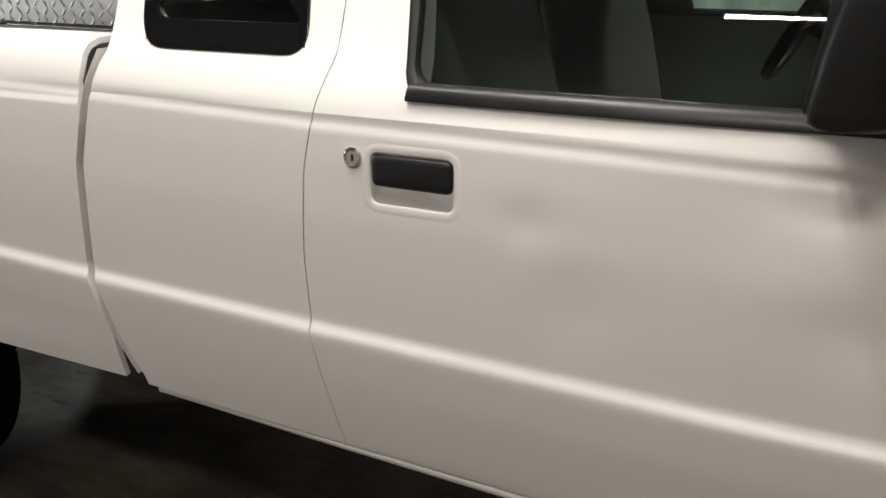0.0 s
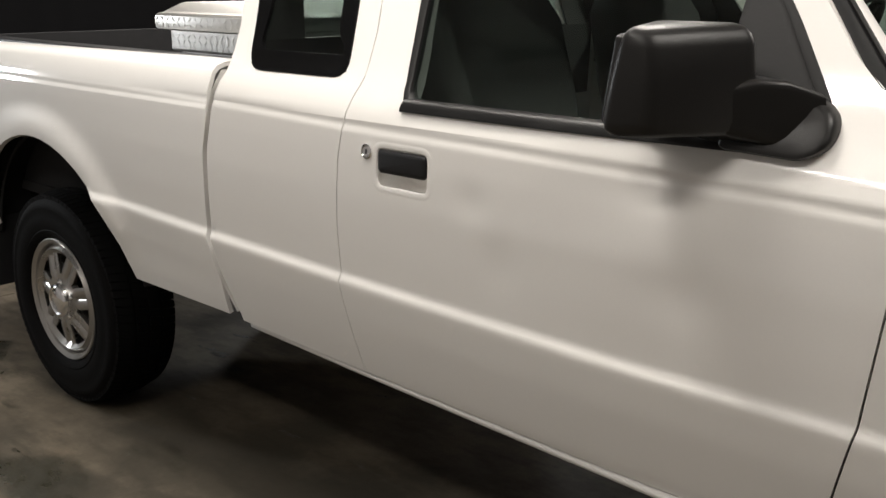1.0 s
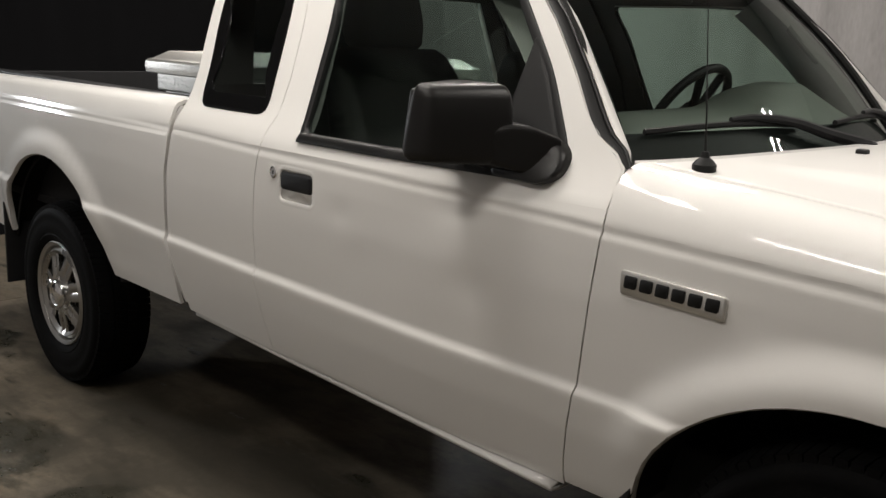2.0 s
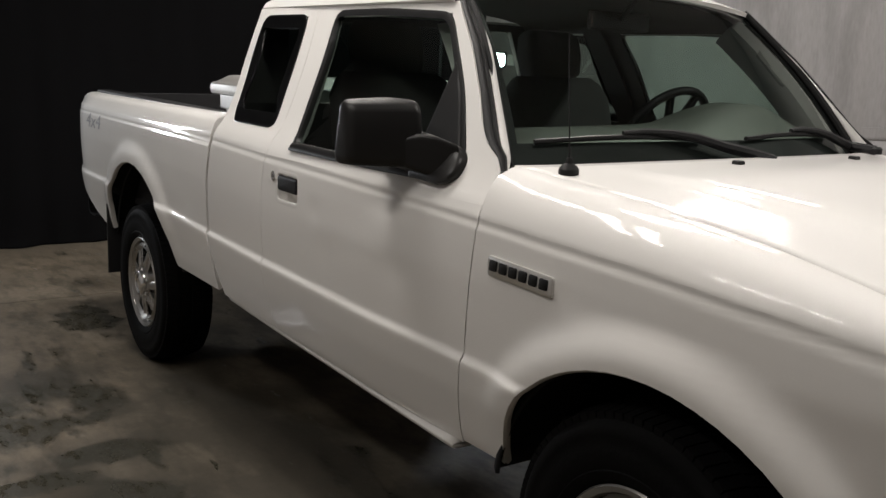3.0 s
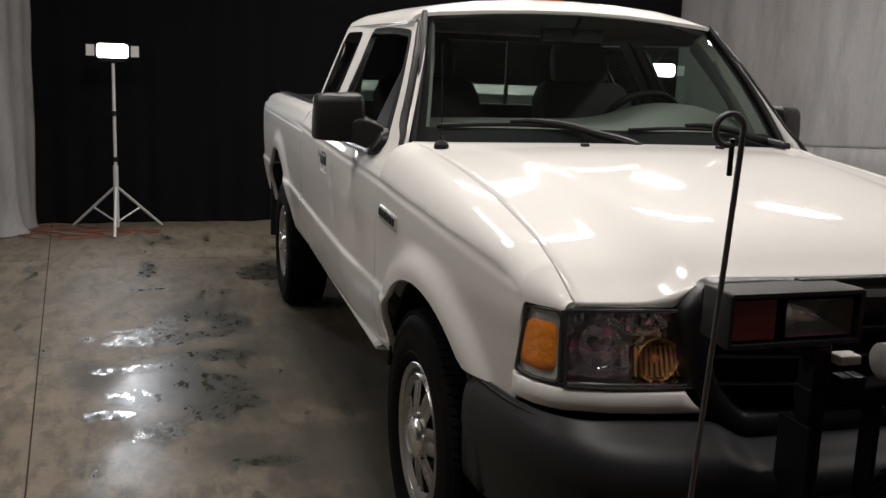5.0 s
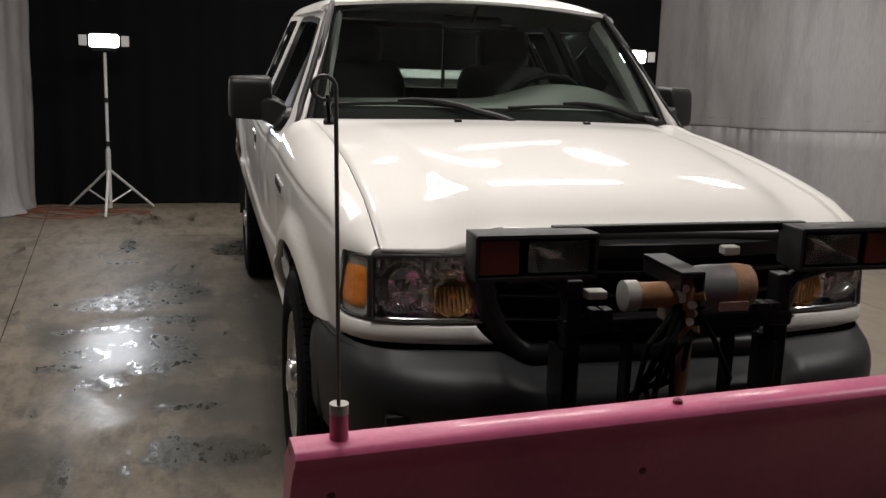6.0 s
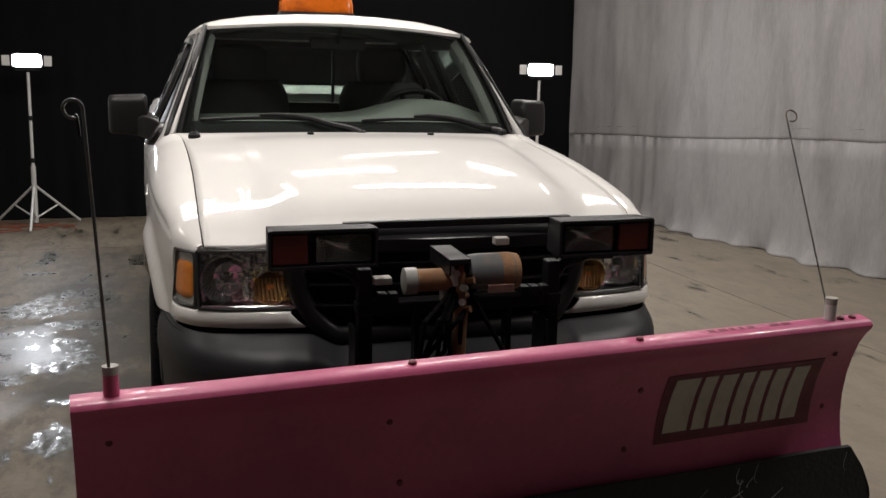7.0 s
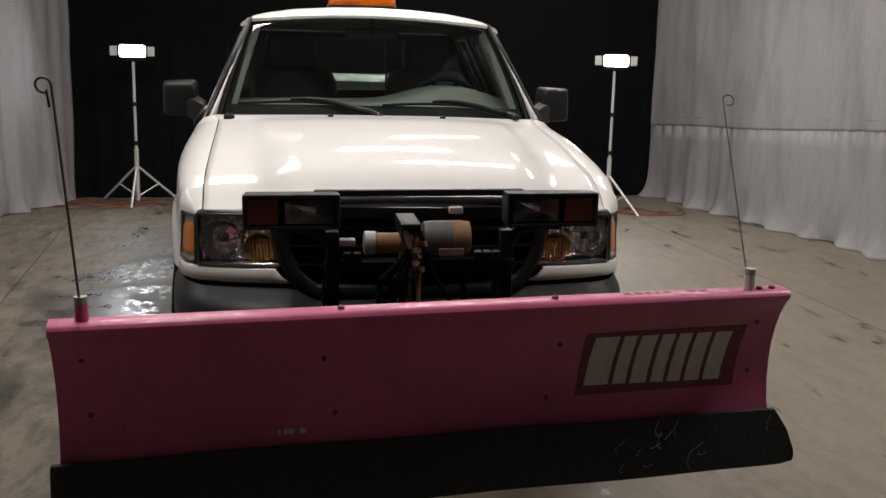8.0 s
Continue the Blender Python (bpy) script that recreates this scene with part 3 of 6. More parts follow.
def side_y(x, z):
    """Half the truck's width at a place along it and a height."""
    zc = crease_z(x)
    zz = z - belt_dz(x) * sm(0.56, 0.66, z) if z < 0.82 else z - belt_dz(x) * (1 - sm(0.82, 0.92, z)) + (1.104 - zc) * sm(0.85, 1.0, z)
    y = ip(zz, PZ, PY) if zz < 1.21 else 0.812 - (zz - 1.21) * 0.455
    if x > 0.0 and z < 0.95:
        y += (ip(zz, [0.44, 0.52, 0.66, 0.95], [0.775, 0.826, 0.858, 0.872]) - y) * sm(0.05, 0.35, x)
    fade = 0.0
    if x > -1.1:
        fade = 0.022 * sm(-1.1, -0.45, x)
    if x > -0.4:
        s = (x + 0.4) / 1.05
        fade += 0.082 * s ** 2.4 + 0.05 * sm(0.60, 0.74, x)
    y -= fade
    if x < -3.95:
        y -= 0.05 * sm(-3.95, -4.30, x) ** 2
    for arch, h in ((ARCH_F, 0.026), (ARCH_R, 0.018)):
        d = arch_dist(x, z, arch)
        if d < 0.16 and z > 0.5:
            y += h * (1 - sm(0.02, 0.115, d)) * sm(0.52, 0.78, z) * (1 if x > arch[0] else sm(arch[0] - 0.62, arch[0] - 0.40, x))
    # dents in the front door
    for dx, dz, r, h in ((-0.93, 1.085, 0.05, 0.006), (-1.0, 1.06, 0.09, 0.004), (-0.90, 0.98, 0.10, -0.003), (-0.86, 0.90, 0.06, 0.004), (-1.32, 0.985, 0.035, 0.003), (-1.25, 0.86, 0.05, 0.003)):
        q = ((x - dx) ** 2 + (z - dz) ** 2) / r ** 2
        if q < 6:
            y -= h * math.exp(-q)
    return y


def weld_sheet(name, rows, material, parent, flip=False, skip=None, **k):
    n, m = len(rows), len(rows[0])
    idx, verts, ref = {}, [], []
    for p in (p for r in rows for p in r):
        key = (round(p[0], 4), round(p[1], 4), round(p[2], 4))
        if key not in idx:
            idx[key] = len(verts)
            verts.append(p)
        ref.append(idx[key])
    faces = []
    for f in grid_faces(n, m, flip=flip, skip=skip):
        g = []
        for q in (ref[i] for i in f):
            if q not in g:
                g.append(q)
        if len(g) > 2:
            faces.append(tuple(g))
    used = sorted({q for f in faces for q in f})
    back = {q: i for i, q in enumerate(used)}
    return mesh(name, [verts[q] for q in used], [tuple(back[q] for q in f) for f in faces], material, parent, **k)


ZLIST = sorted(set([round(float(z), 4) for z in list(np.linspace(0.46, 0.69, 14)) + list(np.linspace(0.70, 0.82, 25)) + list(np.linspace(0.84, 0.96, 8)) + list(np.linspace(0.97, 1.03, 7)) + list(np.linspace(1.04, 1.118, 15))]))


def z_sill(x):
    return ip(x, [-2.2, -1.7, -0.6], [0.532, 0.515, 0.488])


def gap_f(z):
    return ip(z, [0.46, 0.56, 0.736, 1.088, 1.21, 1.23, 1.485, 1.60, 1.63], [-0.612, -0.60, -0.562, -0.525, -0.528, -0.545, -0.775, -0.915, -0.95])


def gap_d(z):
    return ip(z, [0.46, 0.549, 0.745, 0.879, 1.026, 1.106, 1.202, 1.295, 1.45, 1.63], [-1.668, -1.68, -1.710, -1.714, -1.704, -1.688, -1.668, -1.672, -1.705, -1.765])


def gap_c(z):
    return ip(z, [0.46, 0.554, 0.65, 0.782, 0.987, 1.121, 1.19, 1.30, 1.45, 1.63], [-2.135, -2.145, -2.185, -2.215, -2.20, -2.165, -2.145, -2.155, -2.20, -2.235])


def sill_rows(s, left, right, n):
    """Rows of a door's skin from the sill line up."""
    rows = []
    for z in ZLIST:
        row = []
        for f in np.linspace(0, 1, n):
            low = z_sill(left(0.52) + (right(0.52) - left(0.52)) * f)
            zz = max(z, low)
            x = left(zz) + (right(zz) - left(zz)) * f
            row.append((x, s * side_y(x, zz), zz))
        rows.append(row)
    return rows


def arch_columns(arch, zbot, n=26):
    cx, cz, rx, rz = arch
    a0 = math.asin(min(max((zbot - cz) / rz, 0), 1))
    return [cx + rx * math.cos(a) for a in np.linspace(math.pi - a0, a0, n)]


def z_low(x, arch, zbot):
    cx, cz, rx, rz = arch
    q = 1 - ((x - cx) / rx) ** 2
    return max(zbot, cz + rz * math.sqrt(q)) if q > 0 else zbot


def seam_half(x):
    return ip(x, [-0.56, -0.53, -0.42, -0.1, 0.2, 0.5, 0.6, 0.70, 0.73], [0.742, 0.735, 0.714, 0.704, 0.699, 0.698, 0.697, 0.691, 0.688])


def seam_z(x):
    return ip(x, [-0.56, -0.5, -0.4, -0.25, -0.1, 0.05, 0.2, 0.35, 0.5, 0.6, 0.66, 0.70], [1.210, 1.205, 1.194, 1.184, 1.171, 1.155, 1.136, 1.110, 1.080, 1.047, 1.014, 0.990])


def fender_top(x):
    z = min(crease_z(x) + 0.014, seam_z(x) - 0.012 - 0.048 * sm(0.12, 0.55, x))
    return max(z, 0.974) if x > 0.58 else z


# glass outlines, seen from outside, (x, z)
FWIN = [(-1.530, 1.146), (-0.672, 1.146), (-0.668, 1.215), (-0.775, 1.375), (-0.885, 1.497), (-0.960, 1.578), (-1.30, 1.594), (-1.622, 1.592), (-1.583, 1.45)]
QWIN = [(-2.072, 1.198), (-1.722, 1.198), (-1.742, 1.30), (-1.774, 1.45), (-1.812, 1.582), (-2.170, 1.582), (-2.146, 1.46), (-2.100, 1.33)]


def edge_at(z, pts):
    pts = sorted(pts, key=lambda p: p[1])
    return ip(z, [p[1] for p in pts], [p[0] for p in pts])


WIN_FRONT = [(-0.678, 1.1), (-0.678, 1.21), (-0.781, 1.375), (-0.891, 1.497), (-0.968, 1.58), (-1.0, 1.63)]


def frame_front(z):
    """Front edge of the painted door frame; above the belt it leaves room for the pillar moulding."""
    return gap_f(z) - 0.002 - 0.42 * (gap_f(z) - edge_at(z, WIN_FRONT)) * sm(1.20, 1.27, z)


def win_panel(s, flip, name, left, right, wl, wr, zlist, hole, parent):
    """A body panel between two seams with an opening for a window."""
    rows = []
    for z in zlist:
        a, b, c, d = left(z), edge_at(z, wl), edge_at(z, wr), right(z)
        xs = list(np.linspace(a, b, 5)) + list(np.linspace(b, c, 34))[1:] + list(np.linspace(c, d, 5))[1:]
        rows.append([(x, s * side_y(x, z), z) for x in xs])
    lo, hi = hole

    def skip(i, j):
        return 4 <= j < 37 and zlist[i] >= lo - 1e-6 and zlist[i + 1] <= hi + 1e-6
    sheet("frame_lining", [[(x, y - s * 0.018, z) for x, y, z in r] for r in rows], LINER, parent, not flip, lambda i, j: 5 <= j < 36 and zlist[i] >= lo - 1e-6 and zlist[i + 1] <= hi + 1e-6, label="dark inner window frame")
    return sheet(name, rows, PAINT, parent, flip, skip, thick=0.014)


def window(s, flip, outline, parent, border, frame_mat, glass_mat, sunk, below=0.0):
    """Rounded rubber surround standing 3 mm proud of the body, with the pane inside it."""
    o = rounded(outline, 0.055, 6)
    i = rounded(inset(outline, border), 0.045, 6)
    lift = [(o, -0.012), (o, 0.003), (inset(o, border * 0.3), 0.005), (i, 0.002 - sunk * 0.3), (i, -0.02 - sunk)] if sunk else [(o, -0.012), (o, 0.002), (inset(o, 0.004), 0.004), (inset(o, 0.010), 0.0035), (i, 0.003), (i, -0.006)]
    loops = [[(x, s * (side_y(x, z) + e), z + (below if k == 2 else 0)) for x, z in lp] for k, (lp, e) in enumerate(lift)]
    rings("window_seal", loops, frame_mat, parent, cap=False, flip=not flip, label="black rubber window surround", angle=50)
    g = inset(i, -0.008)
    cx, cz = sum(p[0] for p in g) / len(g), sum(p[1] for p in g) / len(g)
    steps = (1.0, 0.75, 0.5, 0.25, 0.002)
    lp = [[(cx + (x - cx) * k, s * (side_y(cx + (x - cx) * k, cz + (z - cz) * k) - 0.004 - sunk), cz + (z - cz) * k) for x, z in g] for k in steps]
    ob = rings("window_pane", lp, glass_mat, parent, cap=False, flip=flip)
    ob.visible_shadow = False
    return ob


def handle_hole(i, j):
    z0, z1 = ZLIST[i], ZLIST[min(i + 1, len(ZLIST) - 1)]
    xa = gap_d(z0) + 0.0012
    xb = gap_f(z0) - 0.002
    x0, x1 = xa + (xb - xa) * j / 89, xa + (xb - xa) * (j + 1) / 89
    return x1 > -1.580 and x0 < -1.436 and z1 > 0.988 and z0 < 1.064


for s, flip in SIDES:
    # front door, open where the handle cup sits
    door = weld_sheet("front_door", sill_rows(s, lambda z: gap_d(z) + 0.0012, lambda z: gap_f(z) - 0.002, 90), PAINT, truck, flip, handle_hole, thick=0.014, label="white front door with small dents")
    zl = [1.118, 1.128, 1.14, 1.160, 1.20, 1.24, 1.30, 1.36, 1.42, 1.48, 1.54, 1.574, 1.59, 1.607]
    win_panel(s, flip, "door_frame", lambda z: gap_d(z) + 0.0012, frame_front, [(-1.521, 1.1), (-1.521, 1.15), (-1.562, 1.37), (-1.578, 1.45), (-1.625, 1.59), (-1.64, 1.63)], WIN_FRONT, zl, (1.160, 1.574), door)
    window(s, flip, FWIN, door, 0.022, TRIM, SIDEGLASS, 0.004)
    # belt moulding under the door glass
    sheet("belt_moulding", [[(x, s * (side_y(x, z) + e), z) for x in np.linspace(-1.522, -0.69, 16)] for z, e in ((1.1460, 0.0), (1.1468, 0.007), (1.1520, 0.010), (1.1640, 0.0105), (1.1700, 0.008), (1.1720, -0.002))], MOULDING, door, flip, label="satin black belt moulding", angle=50)
    # handle, lock
    hx0, hx1, hz0, hz1 = -1.580, -1.436, 0.986, 1.066
    ho = rounded([(hx0, hz0), (hx1, hz0), (hx1, hz1), (hx0, hz1)], 0.016, 4)
    rings("handle_surround", [[(x, s * (side_y(x, z) + e), z) for x, z in inset(ho, -g)] for g, e in ((0.020, -0.0015), (0.017, -0.0001), (0.010, 0.0002), (0.003, 0.0004), (0.0005, -0.0008), (-0.001, -0.010))], PAINT, door, cap=False, flip=not flip)
    rings("handle_cup", [[(x, s * (side_y(x, z) + e), z) for x, z in inset(ho, g)] for g, e in ((0.000, -0.004), (0.003, -0.016), (0.010, -0.028), (0.03, -0.032))], PAINT, door, flip=not flip, label="recessed handle cup")
    pl = rounded([(hx0 + 0.002, 1.014), (hx1 - 0.002, 1.014), (hx1 - 0.002, hz1 - 0.002), (hx0 + 0.002, hz1 - 0.002)], 0.012, 4)
    rings("handle_pull", [[(x, s * (side_y(-1.508, 1.03) + e), z) for x, z in inset(pl, g)] for g, e in ((0, -0.024), (0.0, -0.002), (0.004, 0.002), (0.009, 0.003))], BLACKPL, door, flip=not flip, angle=50)
    lathe("door_lock", [(0.0165, -0.004), (0.0165, 0.003), (0.013, 0.005), (0.011, 0.003), (0.001, 0.003)], (-1.61, s * side_y(-1.61, 1.055), 1.055), CHROME, door, 20, "y", s, "chrome key lock")
    box("key_slot", -1.6115, -1.6085, s * (side_y(-1.61, 1.055) + 0.002), s * (side_y(-1.61, 1.055) + 0.0042), 1.050, 1.060, DARK, door, 0)
    # rear half door and quarter
    rdoor = weld_sheet("rear_door", sill_rows(s, gap_c, lambda z: gap_d(z) - 0.0012, 40), PAINT, truck, flip, thick=0.014, label="white rear-hinged half door")
    win_panel(s, flip, "door_frame", gap_c, lambda z: gap_d(z) - 0.0012, [(-2.065, 1.1), (-2.065, 1.2), (-2.093, 1.33), (-2.138, 1.46), (-2.162, 1.60), (-2.165, 1.63)], [(-1.731, 1.1), (-1.731, 1.22), (-1.750, 1.30), (-1.782, 1.45), (-1.82, 1.595), (-1.83, 1.63)], zl[:3] + [1.165, 1.19, 1.21] + zl[5:], (1.21, 1.574), rdoor)
    window(s, flip, QWIN, rdoor, 0.050, FRIT, DARKGLASS, 0.0)
    # sill under the doors
    sheet("sill", [[(x, s * y, z_sill(x) + z) for x in np.linspace(-2.13, -0.63, 30)] for y, z in ((0.70, -0.024), (0.79, -0.024), (0.815, -0.019), (0.817, -0.006), (0.79, -0.003), (0.77, 0.05))], PAINT, truck, flip, thick=0.01, split=False)
    # front fender
    bot = 0.497
    arc = [x for x in arch_columns(ARCH_F, bot)]
    xs0 = list(np.linspace(-0.62, arc[0], 10))[:-1] + arc + list(np.linspace(arc[-1], 0.602, 8))[1:] + [0.6045, 0.608, 0.612, 0.616, 0.620, 0.626, 0.638, 0.652, 0.665, 0.68, 0.692, 0.70, 0.71]
    rows = []

    def fender_low(x):
        z = z_low(x, ARCH_F, bot)
        return max(z, 0.737 if x < 0.604 else ip(x, [0.605, 0.618, 0.622], [0.80, 0.960, 0.970])) if x > 0.2 else z

    def x_front(z):
        return ip(z, [0.5, 0.80, 0.960, 0.969, 1.05], [0.602, 0.605, 0.618, 0.71, 0.71])

    def col(x, z):
        return min(max(x, gap_f(min(z, 1.2)) + 0.002), x_front(z))
    for z in ZLIST:
        row = []
        for x in xs0:
            zk = fender_top(x)
            z1 = min(max(z, fender_low(x)), zk)
            xx = col(x, z1)
            row.append((xx, s * side_y(xx, z1), z1))
        rows.append(row)
    for q in np.linspace(0.06, 1, 16):
        row = []
        for x in xs0:
            zk = fender_top(x)
            xx = col(x, zk)
            ya, ys, zs = side_y(xx, zk), seam_half(xx), seam_z(xx)
            yc, zc = ya - 0.020 * (1 - sm(0.1, 0.5, x)) - 0.004, zs - 0.003
            zs2 = zs
            row.append((xx, s * ((1 - q) ** 2 * ya + 2 * q * (1 - q) * yc + q * q * ys), (1 - q) ** 2 * zk + 2 * q * (1 - q) * zc + q * q * zs2))
        rows.append(row)
    fender = weld_sheet("front_fender", rows, PAINT, truck, flip, thick=0.012)
    # bed side
    bb = 0.535
    arc = arch_columns(ARCH_R, bb)
    xs1 = [-4.27, -4.265, -4.25, -4.22, -4.18, -4.1, -4.0, -3.9, -3.8] + list(np.linspace(-3.75, arc[0], 4))[:-1] + arc + list(np.linspace(arc[-1], -2.2, 16))[1:]
    rows = []
    for z in [q for q in ZLIST if q > 0.53] + [1.125, 1.135]:
        row = []
        for x in xs1:
            z1 = max(z, z_low(x, ARCH_R, bb), 0.535 + 0.16 * sm(-3.70, -4.25, x))
            xx = max(min(x, gap_c(z1) - 0.019), ip(z1, [0.5, 0.72, 0.80, 1.2], [-4.20, -4.27, -4.27, -4.22]))
            row.append((xx, s * (side_y(xx, z1) - (0.004 if z1 > 1.1 else 0)), z1))
        rows.append(row)
    for dy, z in ((0.862, 1.16), (0.853, 1.183), (0.838, 1.198), (0.815, 1.206), (0.77, 1.208), (0.735, 1.206), (0.728, 1.19), (0.728, 1.10)):
        rows.append([(max(min(x, gap_c(min(z, 1.17)) - 0.016), -4.22), s * (dy - 0.012 - (0.04 * sm(-3.95, -4.3, x))), z - 0.015 * sm(-2.2, -4.2, x)) for x in xs1])
    bed = weld_sheet("bed_side", rows, PAINT, truck, flip, thick=0.012, label="white bed side with flared arch")
    # closed front end of the bed side and the back edge of the cab
    for nm, fx, y1, zz1 in (("bed_front_edge", lambda z: gap_c(min(z, 1.17)) - 0.0205, 0.0, 1.19), ("cab_back_edge", lambda z: gap_c(z) + 0.002, 0.0, 1.6)):
        rws = []
        for z in np.linspace(0.55, zz1, 26):
            yy = side_y(fx(z), z)
            rws.append([(fx(z) + (0.012 if k == 0 and "cab" in nm else 0), s * (yy - e), z) for k, e in enumerate((0.002, 0.012, 0.05, 0.12))])
        sheet(nm, rws, PAINT, truck, not flip if "cab" in nm else flip)
    # arch lips and liners
    for nm, arch, zb, host in (("front", ARCH_F, 0.5, fender), ("rear", ARCH_R, 0.54, bed)):
        cols = arch_columns(arch, zb, 34)
        r0, r1, r2 = [], [], []
        for x in cols:
            z = max(z_low(x, arch, zb), 0.737 if (x > 0.2) else 0)
            y = side_y(x, z)
            r0.append((x, s * (y - 0.001), z))
            r1.append((x, s * (y - 0.012), z - 0.006))
            r2.append((x, s * (y - 0.022), z + 0.002))
        sheet("arch_lip", [r0, r1, r2], PAINT, host, not flip)
        cx, cz, rx, rz = arch
        rows = []
        for k, g in ((-0.045, 0.004), (-0.06, 0.03), (-0.2, 0.03), (-0.5, 0.03)):
            rows.append([(cx + (rx + g) * math.cos(a), s * (0.86 + k), cz + (rz + g) * math.sin(a)) for a in np.linspace(math.pi - 0.12, 0.12, 30)])
        sheet("wheel_liner", rows, DARK, host, flip, thick=0.01, split=False)
    # tail lamp and rear reflector edge
    box("tail_lamp", -4.285, -4.235, s * 0.70, s * 0.812, 0.80, 1.10, REDLENS, truck, 0.012, "red tail lamp")
    # mud flap behind the rear wheel
    mesh("mud_flap", *box_v(-3.66, -3.645, min(s * 0.58, s * 0.86), max(s * 0.58, s * 0.86), 0.30, 0.66), BLACKPL, truck, bevel=0.004, label="black rubber mud flap")

# floor pan, frame rails, bed box
box("underbody", -2.2, 0.55, -0.62, 0.62, 0.42, 0.60, DARK, truck, 0.02)
for y in (-0.42, 0.42):
    box("frame_rail", -4.2, 0.85, y - 0.04, y + 0.04, 0.44, 0.56, DARK, truck, 0.008)
box("rear_axle", -3.24, -3.14, -0.6, 0.6, 0.31, 0.41, DARK, truck, 0.03)
box("front_axle", -0.06, 0.06, -0.6, 0.6, 0.30, 0.40, DARK, truck, 0.03)
box("bed_floor", -4.24, -2.24, -0.73, 0.73, 0.66, 0.70, DARK, truck, 0.004, "black bed liner floor")
for y in (-0.725, 0.70):
    box("bed_liner", -4.22, -2.24, y, y + 0.025, 0.69, 1.195, DARK, truck, 0.006, "black plastic bed liner wall")
    box("liner_rim", -4.2, -2.26, y - 0.02, y + 0.045, 1.192, 1.206, BLACKPL, truck, 0.005, "black liner rim over the bed rail")
box("bed_headboard", -2.26, -2.235, -0.73, 0.73, 0.69, 1.19, DARK, truck, 0.006)
tg = box("tailgate", -4.275, -4.225, -0.70, 0.70, 0.70, 1.185, PAINT, truck, 0.012)
box("tailgate_liner", -4.224, -4.206, -0.69, 0.69, 0.70, 1.188, DARK, tg, 0.004, "black plastic tailgate liner")
box("tailgate_handle", -4.285, -4.27, -0.09, 0.09, 1.02, 1.08, BLACKPL, tg, 0.006)
sheet("rear_bumper", [[(x, y, z) for y in np.linspace(-0.76, 0.76, 20)] for x, z in ((-4.26, 0.69), (-4.38, 0.69), (-4.395, 0.67), (-4.395, 0.52), (-4.37, 0.50), (-4.26, 0.50))], BLACKPL, truck, True, thick=0.01, label="black step bumper")
# hood, roof, windscreen
def hood_z(u, v):
    """Height of the hood; u from the windscreen to the nose, v across."""
    e = abs(v)
    mid = 1.232 - 0.099 * u ** 1.8 - 0.075 * u ** 12
    edge = seam_z(-0.54 + 1.25 * u)
    ridge = 0.77 - 0.085 * u
    step = 0.25 * e * e + 0.75 * sm(ridge - 0.15, ridge + 0.12, e)
    w = sm(0.30, 1.05, u)
    z = mid + (edge - mid) * (e ** 2.2 * (1 - w) + step * w)
    z += 0.011 * (1 - sm(ridge - 0.036, ridge + 0.036, e)) * sm(0.02, 0.3, u) * (1 - w) - 0.005 * (1 - e ** 8)
    return z


NU, NV = 40, 61
rows = []
for i in range(NU):
    u = i / (NU - 1)
    row = []
    for j in range(NV):
        v = -1 + 2 * j / (NV - 1)
        xr, xf = -0.375 - 0.165 * v * v, 0.778 - 0.066 * v * v
        x = xr + (xf - xr) * u
        row.append((x, v * (seam_half(x) - 0.004), hood_z(u, v)))
    rows.append(row)
for dx, t in ((0.006, 0.12), (0.009, 0.45), (0.007, 1.0)):
    rows.append([(p[0] + dx * min(1, max(p[2] - 0.980, 0) / 0.04), p[1], p[2] + (0.980 + 0.050 * (1 - sm(0.43, 0.475, abs(p[1]))) - p[2]) * t) for p in rows[NU - 1]])
sheet("hood", rows, PAINT, truck, thick=0.012, flip=True, split=False, angle=50, label="white hood with two long ridges")


def ws(u, v):
    """Windscreen surface: u up, v across."""
    xb, xt = -0.425 - 0.165 * v * v, -0.905 - 0.075 * v * v
    zb, zt = 1.211 - 0.010 * v * v, 1.672 - 0.036 * v * v
    bow = 0.018 * math.sin(math.pi * u)
    return (xb + (xt - xb) * u + bow, v * (0.722 + (0.592 - 0.722) * u), zb + (zt - zb) * u + bow * 0.9)


